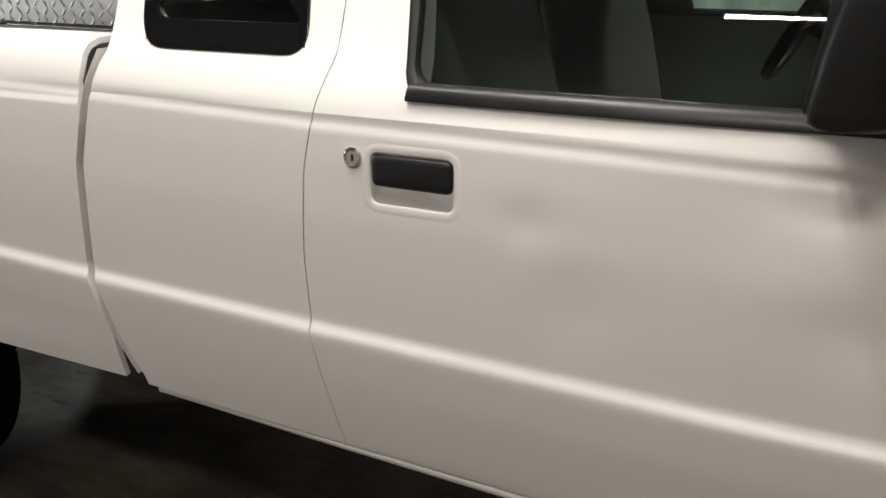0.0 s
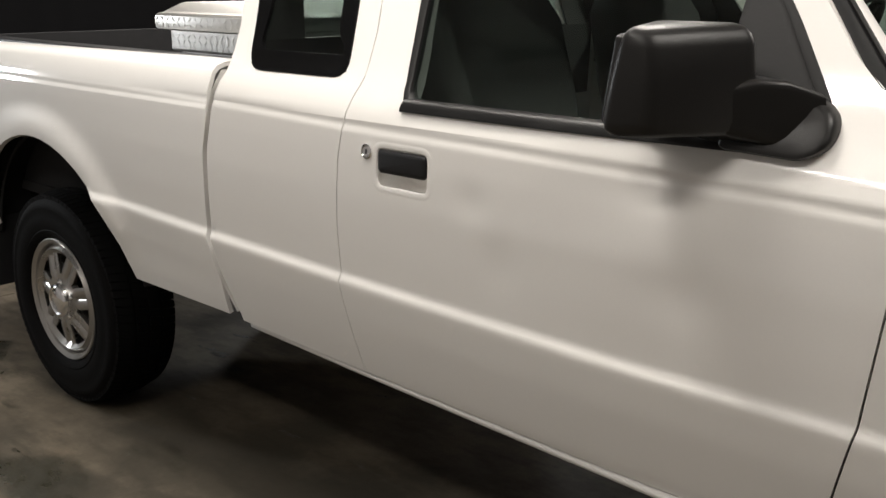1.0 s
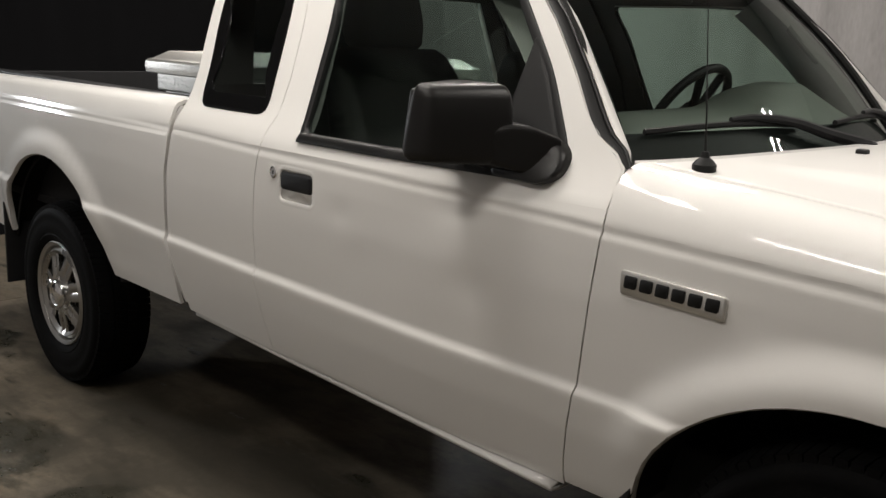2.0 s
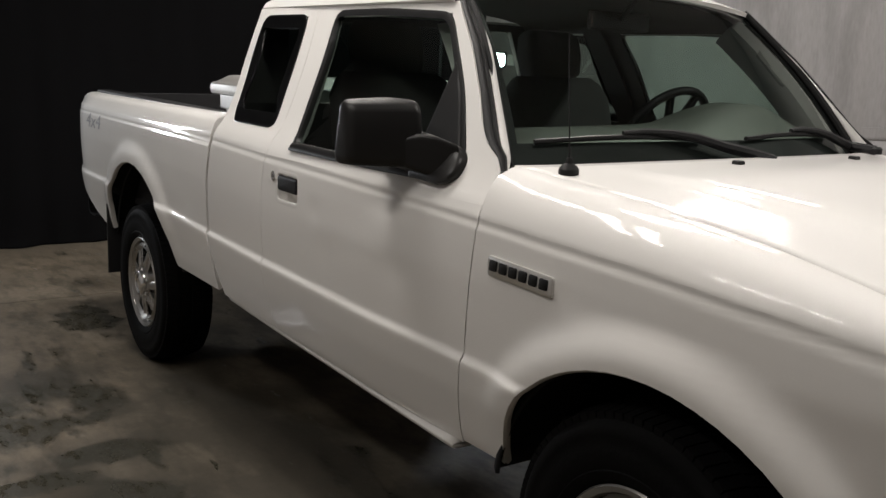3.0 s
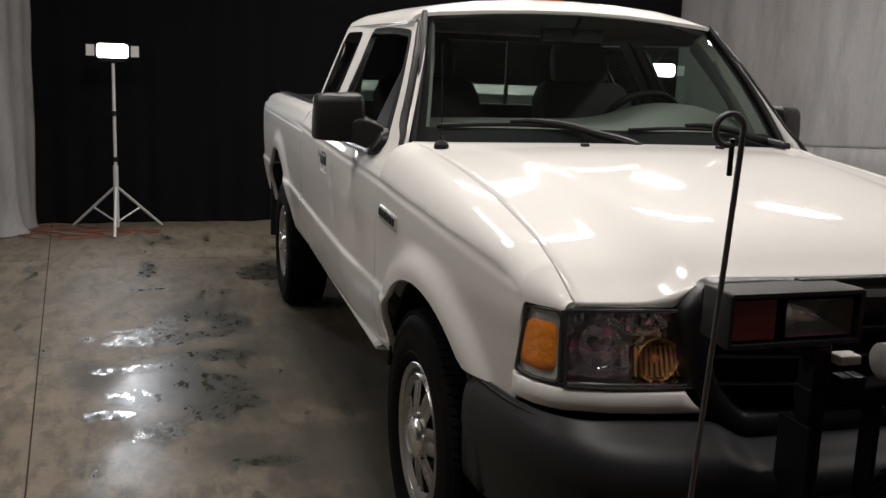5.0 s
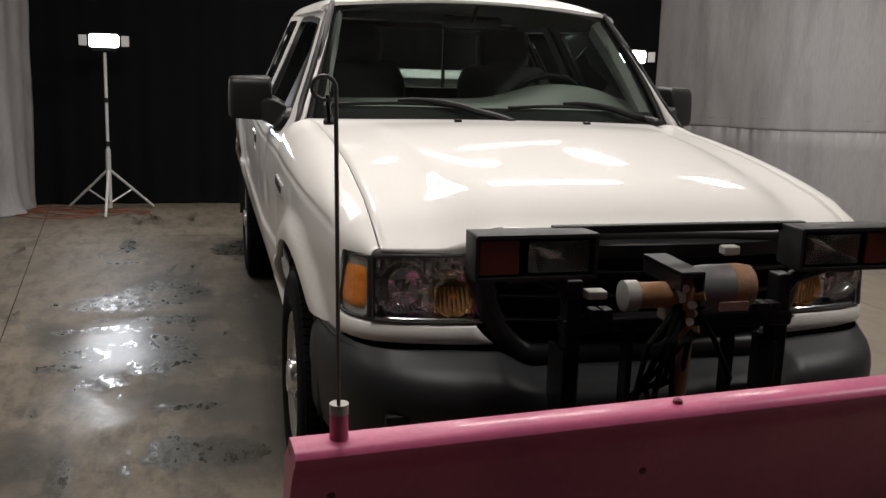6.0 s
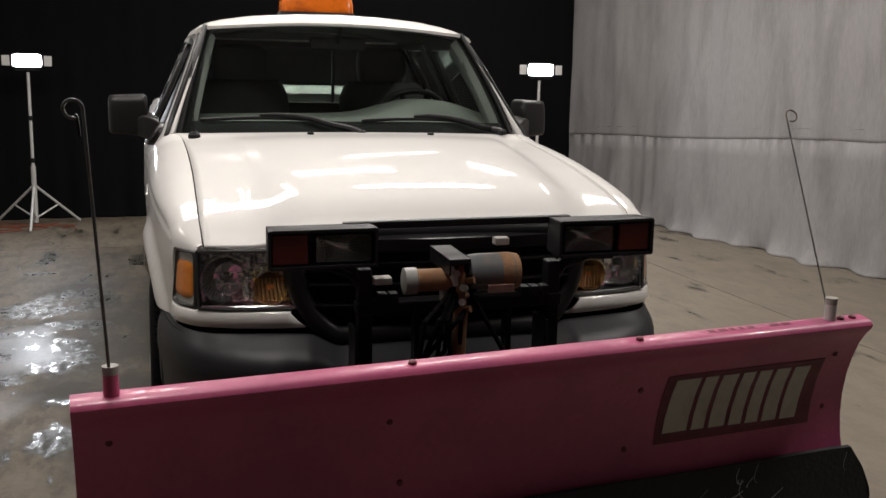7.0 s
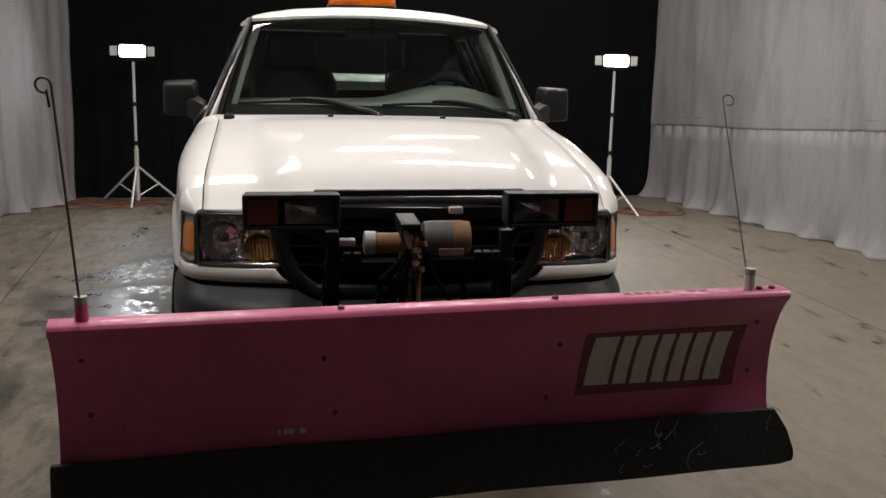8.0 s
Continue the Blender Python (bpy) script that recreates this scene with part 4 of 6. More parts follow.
pane = sheet("windscreen", [[ws(u, v) for v in np.linspace(-1, 1, 25)] for u in np.linspace(0, 1, 12)], GLASS, truck)
pane.visible_shadow = False
for nm, us, vs in (("lower", (0.0, 0.11), None), ("upper", (0.965, 1.0), None)):
    sheet("screen_border", [[tuple(Vector(ws(u, v)) + Vector((-0.004, 0, -0.004))) for v in np.linspace(-1, 1, 25)] for u in np.linspace(us[0], us[1], 3)], TRIM, pane, label="black printed glass border")
for s, flip in SIDES:
    sheet("screen_border", [[tuple(Vector(ws(u, s * v)) + Vector((-0.004, 0, -0.004))) for v in (0.945, 0.97, 1.0)] for u in np.linspace(0, 1, 12)], TRIM, pane, not flip, label="black printed glass border")
    tube("screen_trim", [tuple(Vector(ws(u, s * 0.998)) + Vector((0.007, 0, 0.007))) for u in np.linspace(-0.01, 1, 12)], 0.012, TRIM, truck, 8, label="black windscreen trim")
    # pillar between the windscreen and the door frame
    prow, trow, lip, bead = [], [], [], []
    for z in np.linspace(1.165, 1.610, 16):
        u = (z - 1.215) / (1.612 - 1.215)
        a, d = Vector(ws(u, s * 1.012)), frame_front(z) + 0.003
        b = Vector((d, s * (side_y(d, z) - 0.001), z))
        mid = (a + b) / 2 + Vector((0.006, s * 0.004, 0.004))
        prow.append([tuple(b), tuple(b * 0.55 + mid * 0.45), tuple(mid), tuple(a * 0.6 + mid * 0.4), tuple(a)])
        if z > 1.19:
            lift = Vector((0.010, s * 0.004, 0.004))
            front = Vector((gap_f(z) - 0.004, s * (side_y(gap_f(z), z) - 0.030), z))
            trow.append([tuple(b + lift * 0.2), tuple(b * 0.75 + front * 0.25 + lift), tuple(b * 0.55 + front * 0.45 + lift * 0.4), tuple(b * 0.34 + front * 0.66)])
            lip.append([tuple(b * 0.35 + front * 0.65), tuple(front), tuple(front * 0.5 + a * 0.5), tuple(a)])
            bead.append(tuple(b * 0.52 + front * 0.48 + lift * 0.7))
    sheet("pillar", prow, PAINT, truck, flip, thick=0.006)
    sheet("pillar_lip", lip, PAINT, truck, flip, split=False)
    # rubber moulding between the pillar and the glass, with a raised bead
    sheet("pillar_moulding", trow, TRIM, truck, flip, label="black rubber pillar moulding", split=False)
    tube("moulding_bead", bead, 0.0045, MOULDING, truck, 8, label="satin bead of the moulding")
# roof, with its rounded sides
rows = []
RY = [(-1.0, 0), (-0.985, 0.018), (-0.955, 0.032), (-0.90, 0.046), (-0.8, 0.060), (-0.6, 0.078), (-0.3, 0.090), (0, 0.094)]
RY = RY + [(-a, b) for a, b in reversed(RY[:-1])]
for k, q in enumerate(np.linspace(0, 1, 26)):
    row = []
    for v, h in RY:
        xf = -0.895 - 0.075 * v * v
        x = xf + (-2.235 - xf) * q
        half = 0.630 - 0.008 * sm(0.6, 1, q)
        nose = 0.030 * (1 - sm(0, 0.07, q)) + 0.022 * sm(0.92, 1, q)
        row.append((x, v * half, 1.604 + h * (1 - nose * 3) + 0.012 * math.sin(math.pi * q) * (1 - v * v) - nose * (1 - abs(v) ** 6)))
    rows.append(row)
roof = sheet("roof", rows, PAINT, truck, flip=True, thick=0.014)
sheet("headliner", [[(p[0], p[1] * 0.985, p[2] - 0.028) for p in r] for r in rows[1:-1]], LINER, truck)
# back of the cab with its window
for nm, y0, y1, z0, z1 in (("cab_back_lower", -0.80, 0.80, 0.60, 1.26), ("cab_back_upper", -0.63, 0.63, 1.575, 1.612)):
    xa, xb = gap_c(z0), gap_c(z1)
    mesh(nm, [(xa, y0, z0), (xa, y1, z0), (xb, y1 * (1 if z0 > 1 else 0.98), z1), (xb, y0 * (1 if z0 > 1 else 0.98), z1)], [(3, 2, 1, 0)], PAINT, truck, thick=0.02)
for s, flip in SIDES:
    v = [(gap_c(1.26), s * 0.785, 1.26), (gap_c(1.26), s * 0.60, 1.26), (gap_c(1.575), s * 0.54, 1.575), (gap_c(1.575), s * 0.640, 1.575)]
    mesh("cab_back_corner", v, [(3, 2, 1, 0) if s < 0 else (0, 1, 2, 3)], PAINT, truck, thick=0.02)
for z0, z1, ya, yb in ((0.66, 1.26, 0.78, 0.76), (1.575, 1.605, 0.62, 0.62)):
    mesh("back_lining", [(gap_c(z0) + 0.03, -ya, z0), (gap_c(z0) + 0.03, ya, z0), (gap_c(z1) + 0.03, yb, z1), (gap_c(z1) + 0.03, -yb, z1)], [(0, 1, 2, 3)], LINER, truck, thick=0.004)
for s, flip in SIDES:
    v = [(gap_c(1.26) + 0.03, s * 0.765, 1.26), (gap_c(1.26) + 0.03, s * 0.60, 1.26), (gap_c(1.575) + 0.03, s * 0.54, 1.575), (gap_c(1.575) + 0.03, s * 0.62, 1.575)]
    mesh("back_lining", v, [(0, 1, 2, 3) if s < 0 else (3, 2, 1, 0)], LINER, truck, thick=0.004)
rp = mesh("rear_window", [(gap_c(1.25), -0.61, 1.25), (gap_c(1.25), 0.61, 1.25), (gap_c(1.58), 0.55, 1.58), (gap_c(1.58), -0.55, 1.58)], [(3, 2, 1, 0)], DARKGLASS, truck)
rp.visible_shadow = False
for y in (-0.2, 0.2):
    box("window_divider", gap_c(1.42) - 0.06, gap_c(1.42) - 0.035, y - 0.008, y + 0.008, 1.25, 1.59, TRIM, rp, 0.003)

# nose: lamps, strip, grille, bumper
def lamp_patch(pts_top, pts_bot, depth):
    return [[Vector(a) * (1 - t) + Vector(b) * t + Vector((depth, 0, 0)) for a, b in zip(pts_top, pts_bot)] for t in (0, 0.25, 0.5, 0.75, 1)]


def lamp_loop(top, bot, r, shift, us, vs):
    """A rounded loop on a lamp's face; us and vs give its extent across and down, as shares of the face."""
    top, bot = [Vector(p) for p in top], [Vector(p) for p in bot]
    w, h = sum((b - a).length for a, b in zip(top, top[1:])), (top[0] - bot[0]).length
    corners = [(us[0] * w, vs[0] * h), (us[1] * w, vs[0] * h), (us[1] * w, vs[1] * h), (us[0] * w, vs[1] * h)]
    lp = rounded(corners, r, 4)
    dense = []
    for i, (a, b) in enumerate(zip(lp, lp[1:] + lp[:1])):
        n = 8 if i % 5 == 4 else 1
        dense += [(a[0] + (b[0] - a[0]) * q / n, a[1] + (b[1] - a[1]) * q / n) for q in range(n)]
    res = []
    for x, y in dense:
        u, v = x / w * (len(top) - 1), y / h
        k = min(max(int(u), 0), len(top) - 2)
        p, q = top[k] + (top[k + 1] - top[k]) * (u - k), bot[k] + (bot[k + 1] - bot[k]) * (u - k)
        res.append(p + (q - p) * v + shift)
    return res


SEAL = mat("lamp_seal_rubber", (0.03, 0.03, 0.029), 0.45, grain=0.3, scale=200)
for s, flip in SIDES:
    hl = new("headlight")
    hl.parent = truck
    # corner marker
    out = Vector((0.62, s * 0.78, 0))
    mt = [(0.618, s * 0.762, 0.964), (0.668, s * 0.743, 0.968), (0.708, s * 0.713, 0.970)]
    mb = [(0.606, s * 0.777, 0.809), (0.674, s * 0.754, 0.808), (0.722, s * 0.713, 0.808)]
    back = [[p - out * 0.011 for p in r] for r in lamp_patch(mt, mb, 0)]
    sheet("marker_reflector", back, CLEARBACK, hl, flip, thick=0.003)
    rings("amber_reflector", [lamp_loop(mt, mb, r, out * e, (0.04 + g, 0.86 - g), (0.19 + g, 0.86 - g)) for g, e, r in ((0.0, -0.012, 0.022), (0.0, -0.006, 0.022), (0.03, -0.0035, 0.020), (0.10, -0.0022, 0.016), (0.2, -0.0030, 0.010), (0.3, -0.0022, 0.004))], AMBER, hl, flip=flip, label="amber side reflector", angle=40)
    lens = sheet("marker_lens", lamp_patch(mt, mb, 0.0), LENS, hl, flip)
    lens.visible_shadow = False
    rings("lamp_seal", [lamp_loop(mt, mb, r, out * e, (-g / 0.075, 1 + g / 0.075), (-g / 0.15, 1 + g / 0.15)) for g, e, r in ((0.000, -0.02, 0.012), (0.000, 0.001, 0.012), (-0.002, 0.0025, 0.013), (-0.0045, 0.002, 0.015), (-0.0055, 0.000, 0.016), (-0.006, -0.012, 0.016))], SEAL, hl, cap=False, flip=flip, label="dark grey lamp seal", angle=60)
    # main lamp
    fwd = Vector((0.95, s * 0.3, 0))
    ht = [(0.712, s * 0.709, 0.972), (0.738, s * 0.62, 0.974), (0.752, s * 0.54, 0.975), (0.762, s * 0.465, 0.976)]
    hb = [(0.728, s * 0.707, 0.808), (0.760, s * 0.62, 0.808), (0.778, s * 0.53, 0.809), (0.790, s * 0.435, 0.810)]
    sheet("lamp_backing", lamp_patch(ht, hb, -0.055), REFLECTOR, hl, flip, thick=0.003, label="faceted chrome reflector")
    for a in (0, 1):
        rim = [ht[a * 3], hb[a * 3]]
        sheet("lamp_wall", [[Vector(p) for p in rim], [Vector(p) + Vector((-0.065, 0, 0)) for p in rim]], REFLECTOR, hl, flip != bool(a), thick=0.002)
    for pts, e in ((ht, -0.003), (hb, 0.003)):
        sheet("lamp_wall", [[Vector(p) + Vector((0, 0, e)) for p in pts], [Vector(p) + Vector((-0.065, 0, e)) for p in pts]], CHROME, hl, flip, thick=0.002)
    # round fluted bowl of the main beam and the smaller amber bowl of the turn lamp
    for nm, cy, cz, cx, rad, tone, flutes, lbl in (("reflector_bowl", 0.632, 0.893, 0.712, 0.070, BOWL, 40, "fluted chrome bowl"), ("turn_bowl", 0.505, 0.866, 0.742, 0.050, GOLD, 32, "golden amber turn lamp bowl")):
        rows = []
        for q, o in ((1.0, 0.016), (0.93, 0.004), (0.8, -0.009), (0.62, -0.020), (0.42, -0.028), (0.2, -0.032)):
            rows.append([(cx + o + 0.0022 * q * abs((flutes * 0.5 * (1 + q * math.cos(2 * math.pi * k / 160)) / 4) % 1 - 0.5) + 0.0006 * q * math.sin(flutes * 2 * math.pi * k / 160), s * (cy + rad * q * math.cos(2 * math.pi * k / 160)), cz + rad * q * math.sin(2 * math.pi * k / 160)) for k in range(160)])
        sheet(nm, rows, tone, hl, flip=s > 0, cv=True, label=lbl)
        lathe("bulb", [(0.012, -0.02), (0.013, 0.004), (0.010, 0.014), (0.001, 0.018)], (cx - 0.012, s * cy, cz), GREYPART if tone is BOWL else AMBER, hl, 16, "x", 1)
    # facets between the bowls and a bright ledge along the foot
    for u0, u1, v0, v1, e0 in ((0.03, 0.10, 0.62, 0.84, -0.030), (0.47, 0.57, 0.10, 0.34, -0.018), (0.60, 0.93, 0.05, 0.26, -0.026), (0.44, 0.52, 0.46, 0.86, -0.028), (0.91, 0.975, 0.34, 0.84, -0.022), (0.02, 0.08, 0.10, 0.30, -0.026)):
        rings("lamp_facet", [lamp_loop(ht, hb, 0.004, fwd * e, (u0 + g, u1 - g), (v0 + g, v1 - g)) for e, g in ((-0.052, 0.0), (e0, 0.006), (e0 - 0.004, 0.022))], REFLECTOR, hl, flip=flip, angle=30)
    for k in range(9):
        u0 = 0.56 + 0.043 * k
        rings("lamp_flute", [lamp_loop(ht, hb, 0.002, fwd * e, (u0 + g, u0 + 0.036 - g), (0.50, 0.90)) for e, g in ((-0.045, 0.0), (-0.030, 0.002), (-0.026, 0.012))], GOLD, hl, flip=flip)
    rings("lamp_ledge", [lamp_loop(ht, hb, 0.003, fwd * e, (0.02, 0.97), (a, 0.985)) for e, a in ((-0.050, 0.93), (-0.012, 0.955), (-0.010, 0.965))], CHROME, hl, flip=flip, angle=30)
    lens = sheet("headlight_lens", lamp_patch(ht, hb, 0.0), LENS, hl, flip)
    lens.visible_shadow = False
    tube("lamp_seal", [tuple(Vector(p)) for p in ht + list(reversed(hb)) + [ht[0]]], 0.0045, SEAL, hl, 8, label="black lamp seal")
    # painted strip under the lamp
    st = [(0.603, 0.778), (0.640, 0.768), (0.674, 0.754), (0.704, 0.730), (0.728, 0.702), (0.762, 0.615), (0.782, 0.52), (0.791, 0.46), (0.796, 0.41)]
    rows = []
    for dz, e in ((0.804, -0.02), (0.803, 0.0), (0.797, 0.004), (0.775, 0.006), (0.758, 0.003), (0.752, -0.004), (0.750, -0.03)):
        rows.append([(x + e, s * (max(y, 0.455 - (0.804 - dz) * 0.9) + e * 0.5), dz) for x, y in st])
    sheet("nose_strip", list(reversed(rows)), PAINT, truck, flip, thick=0.006, split=False)

# grille: a black trapezoid shell with bars
grille = new("grille")
grille.parent = truck
gout = [(-0.415, 1.048), (0.415, 1.048), (0.478, 0.985), (0.466, 0.90), (0.447, 0.83), (0.422, 0.785), (0.386, 0.738), (0.335, 0.700), (-0.335, 0.700), (-0.386, 0.738), (-0.422, 0.785), (-0.447, 0.83), (-0.466, 0.90), (-0.478, 0.985)]
gl = rounded(list(reversed(gout)), 0.03, 4)


def grx(y):
    return 0.850 - 0.062 * (y / 0.5) ** 2


rings("grille_shell", [[(grx(y) + e, y, z) for y, z in inset(gl, g)] for g, e in ((0.0, -0.10), (0.0, -0.015), (0.003, -0.004), (0.010, 0.003), (0.022, 0.006), (0.040, 0.003), (0.054, -0.008), (0.062, -0.03), (0.064, -0.09))], GLOSSBLACK, grille, cap=False, angle=50)
mesh("grille_backing", [(0.73, -0.45, 1.035), (0.73, 0.45, 1.035), (0.73, 0.36, 0.69), (0.73, -0.36, 0.69)], [(0, 3, 2, 1)], TRIM, grille, thick=0.004)
for z, h in ((1.000, 0.026), (0.943, 0.006), (0.880, 0.005), (0.818, 0.006)):
    w = ip(z, [0.70, 0.735, 0.80, 0.90, 1.0], [0.28, 0.33, 0.38, 0.41, 0.41])
    ys = np.linspace(-w, w, 17)
    rings("grille_bar", [[(grx(y) - 0.04, y, z - h), (grx(y) - 0.006, y, z - h * 0.8), (grx(y) - 0.002, y, z + h * 0.6), (grx(y) - 0.03, y, z + h)] for y in ys], GLOSSBLACK, grille, angle=40)


# bumper: lofted along its plan line, lower in the middle
def bumper_line(q):
    """Plan of the bumper's face; q from -1 at one end to 1 at the other."""
    a = abs(q)
    x = ip(a, [0, 0.35, 0.6, 0.75, 0.85, 0.92, 1.0], [0.955, 0.945, 0.895, 0.835, 0.745, 0.62, 0.395])
    y = ip(a, [0, 0.35, 0.6, 0.75, 0.85, 0.92, 1.0], [0.0, 0.36, 0.585, 0.70, 0.775, 0.815, 0.825])
    return x, math.copysign(y, q)


rows = []
qs = np.linspace(-1, 1, 121)
LINE = np.array([bumper_line(q) for q in qs])
for _ in range(30):
    LINE[1:-1] = 0.25 * LINE[:-2] + 0.5 * LINE[1:-1] + 0.25 * LINE[2:]
for e, dz in ((-0.135, -0.01), (-0.130, 0.002), (-0.122, 0.004), (-0.112, 0.001), (-0.095, -0.008), (-0.060, -0.022), (-0.030, -0.038), (-0.010, -0.060), (0.0, -0.090), (0.0, -0.125), (-0.014, -0.145), (-0.020, -0.19), (-0.028, -0.24), (-0.05, -0.27), (-0.10, -0.28)):
    row = []
    for k in range(len(qs)):
        x, y = LINE[k]
        (xa, ya), (xb2, yb2) = LINE[max(k - 1, 0)], LINE[min(k + 1, len(qs) - 1)]
        nx, ny = (yb2 - ya), -(xb2 - xa)
        ln = math.hypot(nx, ny)
        lean = e * (0.22 + 0.78 * (nx / ln) ** 2)
        top = 0.737 - 0.036 * (1 - sm(0.32, 0.43, abs(y)))
        row.append((x + lean * nx / ln, y + lean * ny / ln, top + dz * (1.0 if dz > -0.03 else (1 if abs(y) > 0.43 else 0.9))))
    rows.append(row)
bump = sheet("front_bumper", rows, BUMPERPL, truck, flip=True, thick=0.012, split=False, label="dark grey plastic front bumper")
for y in (-0.62, 0.62):
    box("fog_blank", 0.83, 0.855, y - 0.07, y + 0.07, 0.555, 0.60, BLACKPL, bump, 0.006)
    box("tow_hook", 0.90, 0.96, y * 0.5 - 0.06, y * 0.5 + 0.06, 0.60, 0.612, STANDM, bump, 0.004)
sheet("valance", [[(bumper_line(q)[0] - d, bumper_line(q)[1] * 0.98, z) for q in np.linspace(-0.9, 0.9, 40)] for d, z in ((0.06, 0.48), (0.07, 0.40), (0.12, 0.36))], DARK, truck, True, thick=0.01)


# wheels
def wheel(x, s):
    w = new("wheel")
    w.parent = truck
    w.matrix_basis = STANCE.inverted() @ Matrix.Translation((x, s * 0.73, 0.370))
    prof = [(0.205, -0.09), (0.225, -0.108), (0.27, -0.12), (0.32, -0.118), (0.352, -0.10), (0.366, -0.075), (0.3695, -0.03), (0.3695, 0.03), (0.366, 0.075), (0.352, 0.10), (0.335, 0.112), (0.318, 0.1175), (0.314, 0.1155), (0.29, 0.120), (0.26, 0.119), (0.245, 0.114), (0.242, 0.116), (0.225, 0.110), (0.208, 0.094), (0.200, 0.08)]
    tyre = lathe("tyre", prof, (0, 0, 0), RUBBER, w, 72, "y", s, "black all-terrain tyre", 50)
    # tread and shoulder blocks
    v, f = [], []
    for i in range(84):
        for row, (o0, o1, tw) in enumerate(((0.052, 0.104, 0.5), (0.006, 0.044, 0.0), (-0.044, -0.006, 0.5), (-0.104, -0.052, 0.0))):
            a0 = 2 * math.pi * (i + tw) / 84
            a1 = a0 + 2 * math.pi / 84 * 0.84
            k = len(v)
            for rr in (0.355, 0.3735):
                for a, o in ((a0, o0), (a1, o0), (a1 + 0.03, o1), (a0 + 0.03, o1)):
                    r2 = rr - (0.012 if abs(o) > 0.1 else 0)
                    v.append((r2 * math.cos(a), s * o, r2 * math.sin(a)))
            f += [(k + 4, k + 5, k + 6, k + 7), (k, k + 1, k + 5, k + 4), (k + 1, k + 2, k + 6, k + 5), (k + 2, k + 3, k + 7, k + 6), (k + 3, k, k + 4, k + 7)]
    tagged(mesh("tread", v, f, RUBBER, tyre, smooth=False), kind="stuff")
    rim = lathe("rim", [(0.205, 0.090), (0.214, 0.104), (0.210, 0.108), (0.196, 0.100), (0.190, 0.080), (0.184, 0.03), (0.18, -0.08)], (0, 0, 0), POLISHED, w, 56, "y", s, "bright polished rim")
    # face with seven wedge-shaped windows between broad grooved spokes
    radii = [0.050, 0.062, 0.078, 0.092, 0.102, 0.114, 0.126, 0.138, 0.150, 0.160, 0.166, 0.174, 0.190]
    off = [0.076, 0.078, 0.078, 0.078, 0.077, 0.075, 0.073, 0.071, 0.069, 0.068, 0.069, 0.073, 0.086]
    rows = []
    for r, o in zip(radii, off):
        e = min(math.asin(0.029 / max(r, 0.090)), 0.40)
        row = []
        for i in range(7 * 24):
            k, j = divmod(i, 24)
            ph = e * j / 7 if j <= 7 else e + (2 * math.pi / 7 - 2 * e) * (j - 7) / 10 if j < 17 else 2 * math.pi / 7 - e * (24 - j) / 7
            q = min(j, 24 - j) / 7
            groove = (-0.011 * math.exp(-(q / 0.42) ** 4) + 0.003 * math.exp(-((q - 0.75) / 0.2) ** 2)) * sm(0.075, 0.10, r) * (1 - sm(0.160, 0.175, r)) if q <= 1 else 0.0
            a = 2 * math.pi * k / 7 + ph + 0.2
            row.append((r * math.cos(a), s * (o + groove), r * math.sin(a)))
        rows.append(row)
    sheet("spoke_face", rows, ALLOY, rim, flip=s > 0, cv=True, skip=lambda i, j: 3 <= i < 11 and 7 <= j % 24 < 17, thick=0.022, label="seven-spoke alloy face", angle=50)
    lathe("brake_drum", [(0.17, -0.03), (0.165, 0.02), (0.12, 0.03), (0.02, 0.03)], (0, 0, 0), DRUM, rim, 32, "y", s, "dark rusty brake drum")
    lathe("hub_cap", [(0.060, 0.080), (0.060, 0.112), (0.055, 0.122), (0.048, 0.126), (0.043, 0.122), (0.040, 0.124), (0.001, 0.126)], (0, 0, 0), CHROME, w, 28, "y", s, "chrome centre cap")
    for k in range(5):
        a = 2 * math.pi * k / 5 + 0.3
        lathe("lug_nut", [(0.010, 0.085), (0.010, 0.104), (0.006, 0.109), (0.001, 0.11)], (0.064 * math.cos(a), 0, 0.064 * math.sin(a)), CHROME, w, 8, "y", s)
    return w


for x in (0.0, -3.193):
    for s in (-1, 1):
        wheel(x, s)

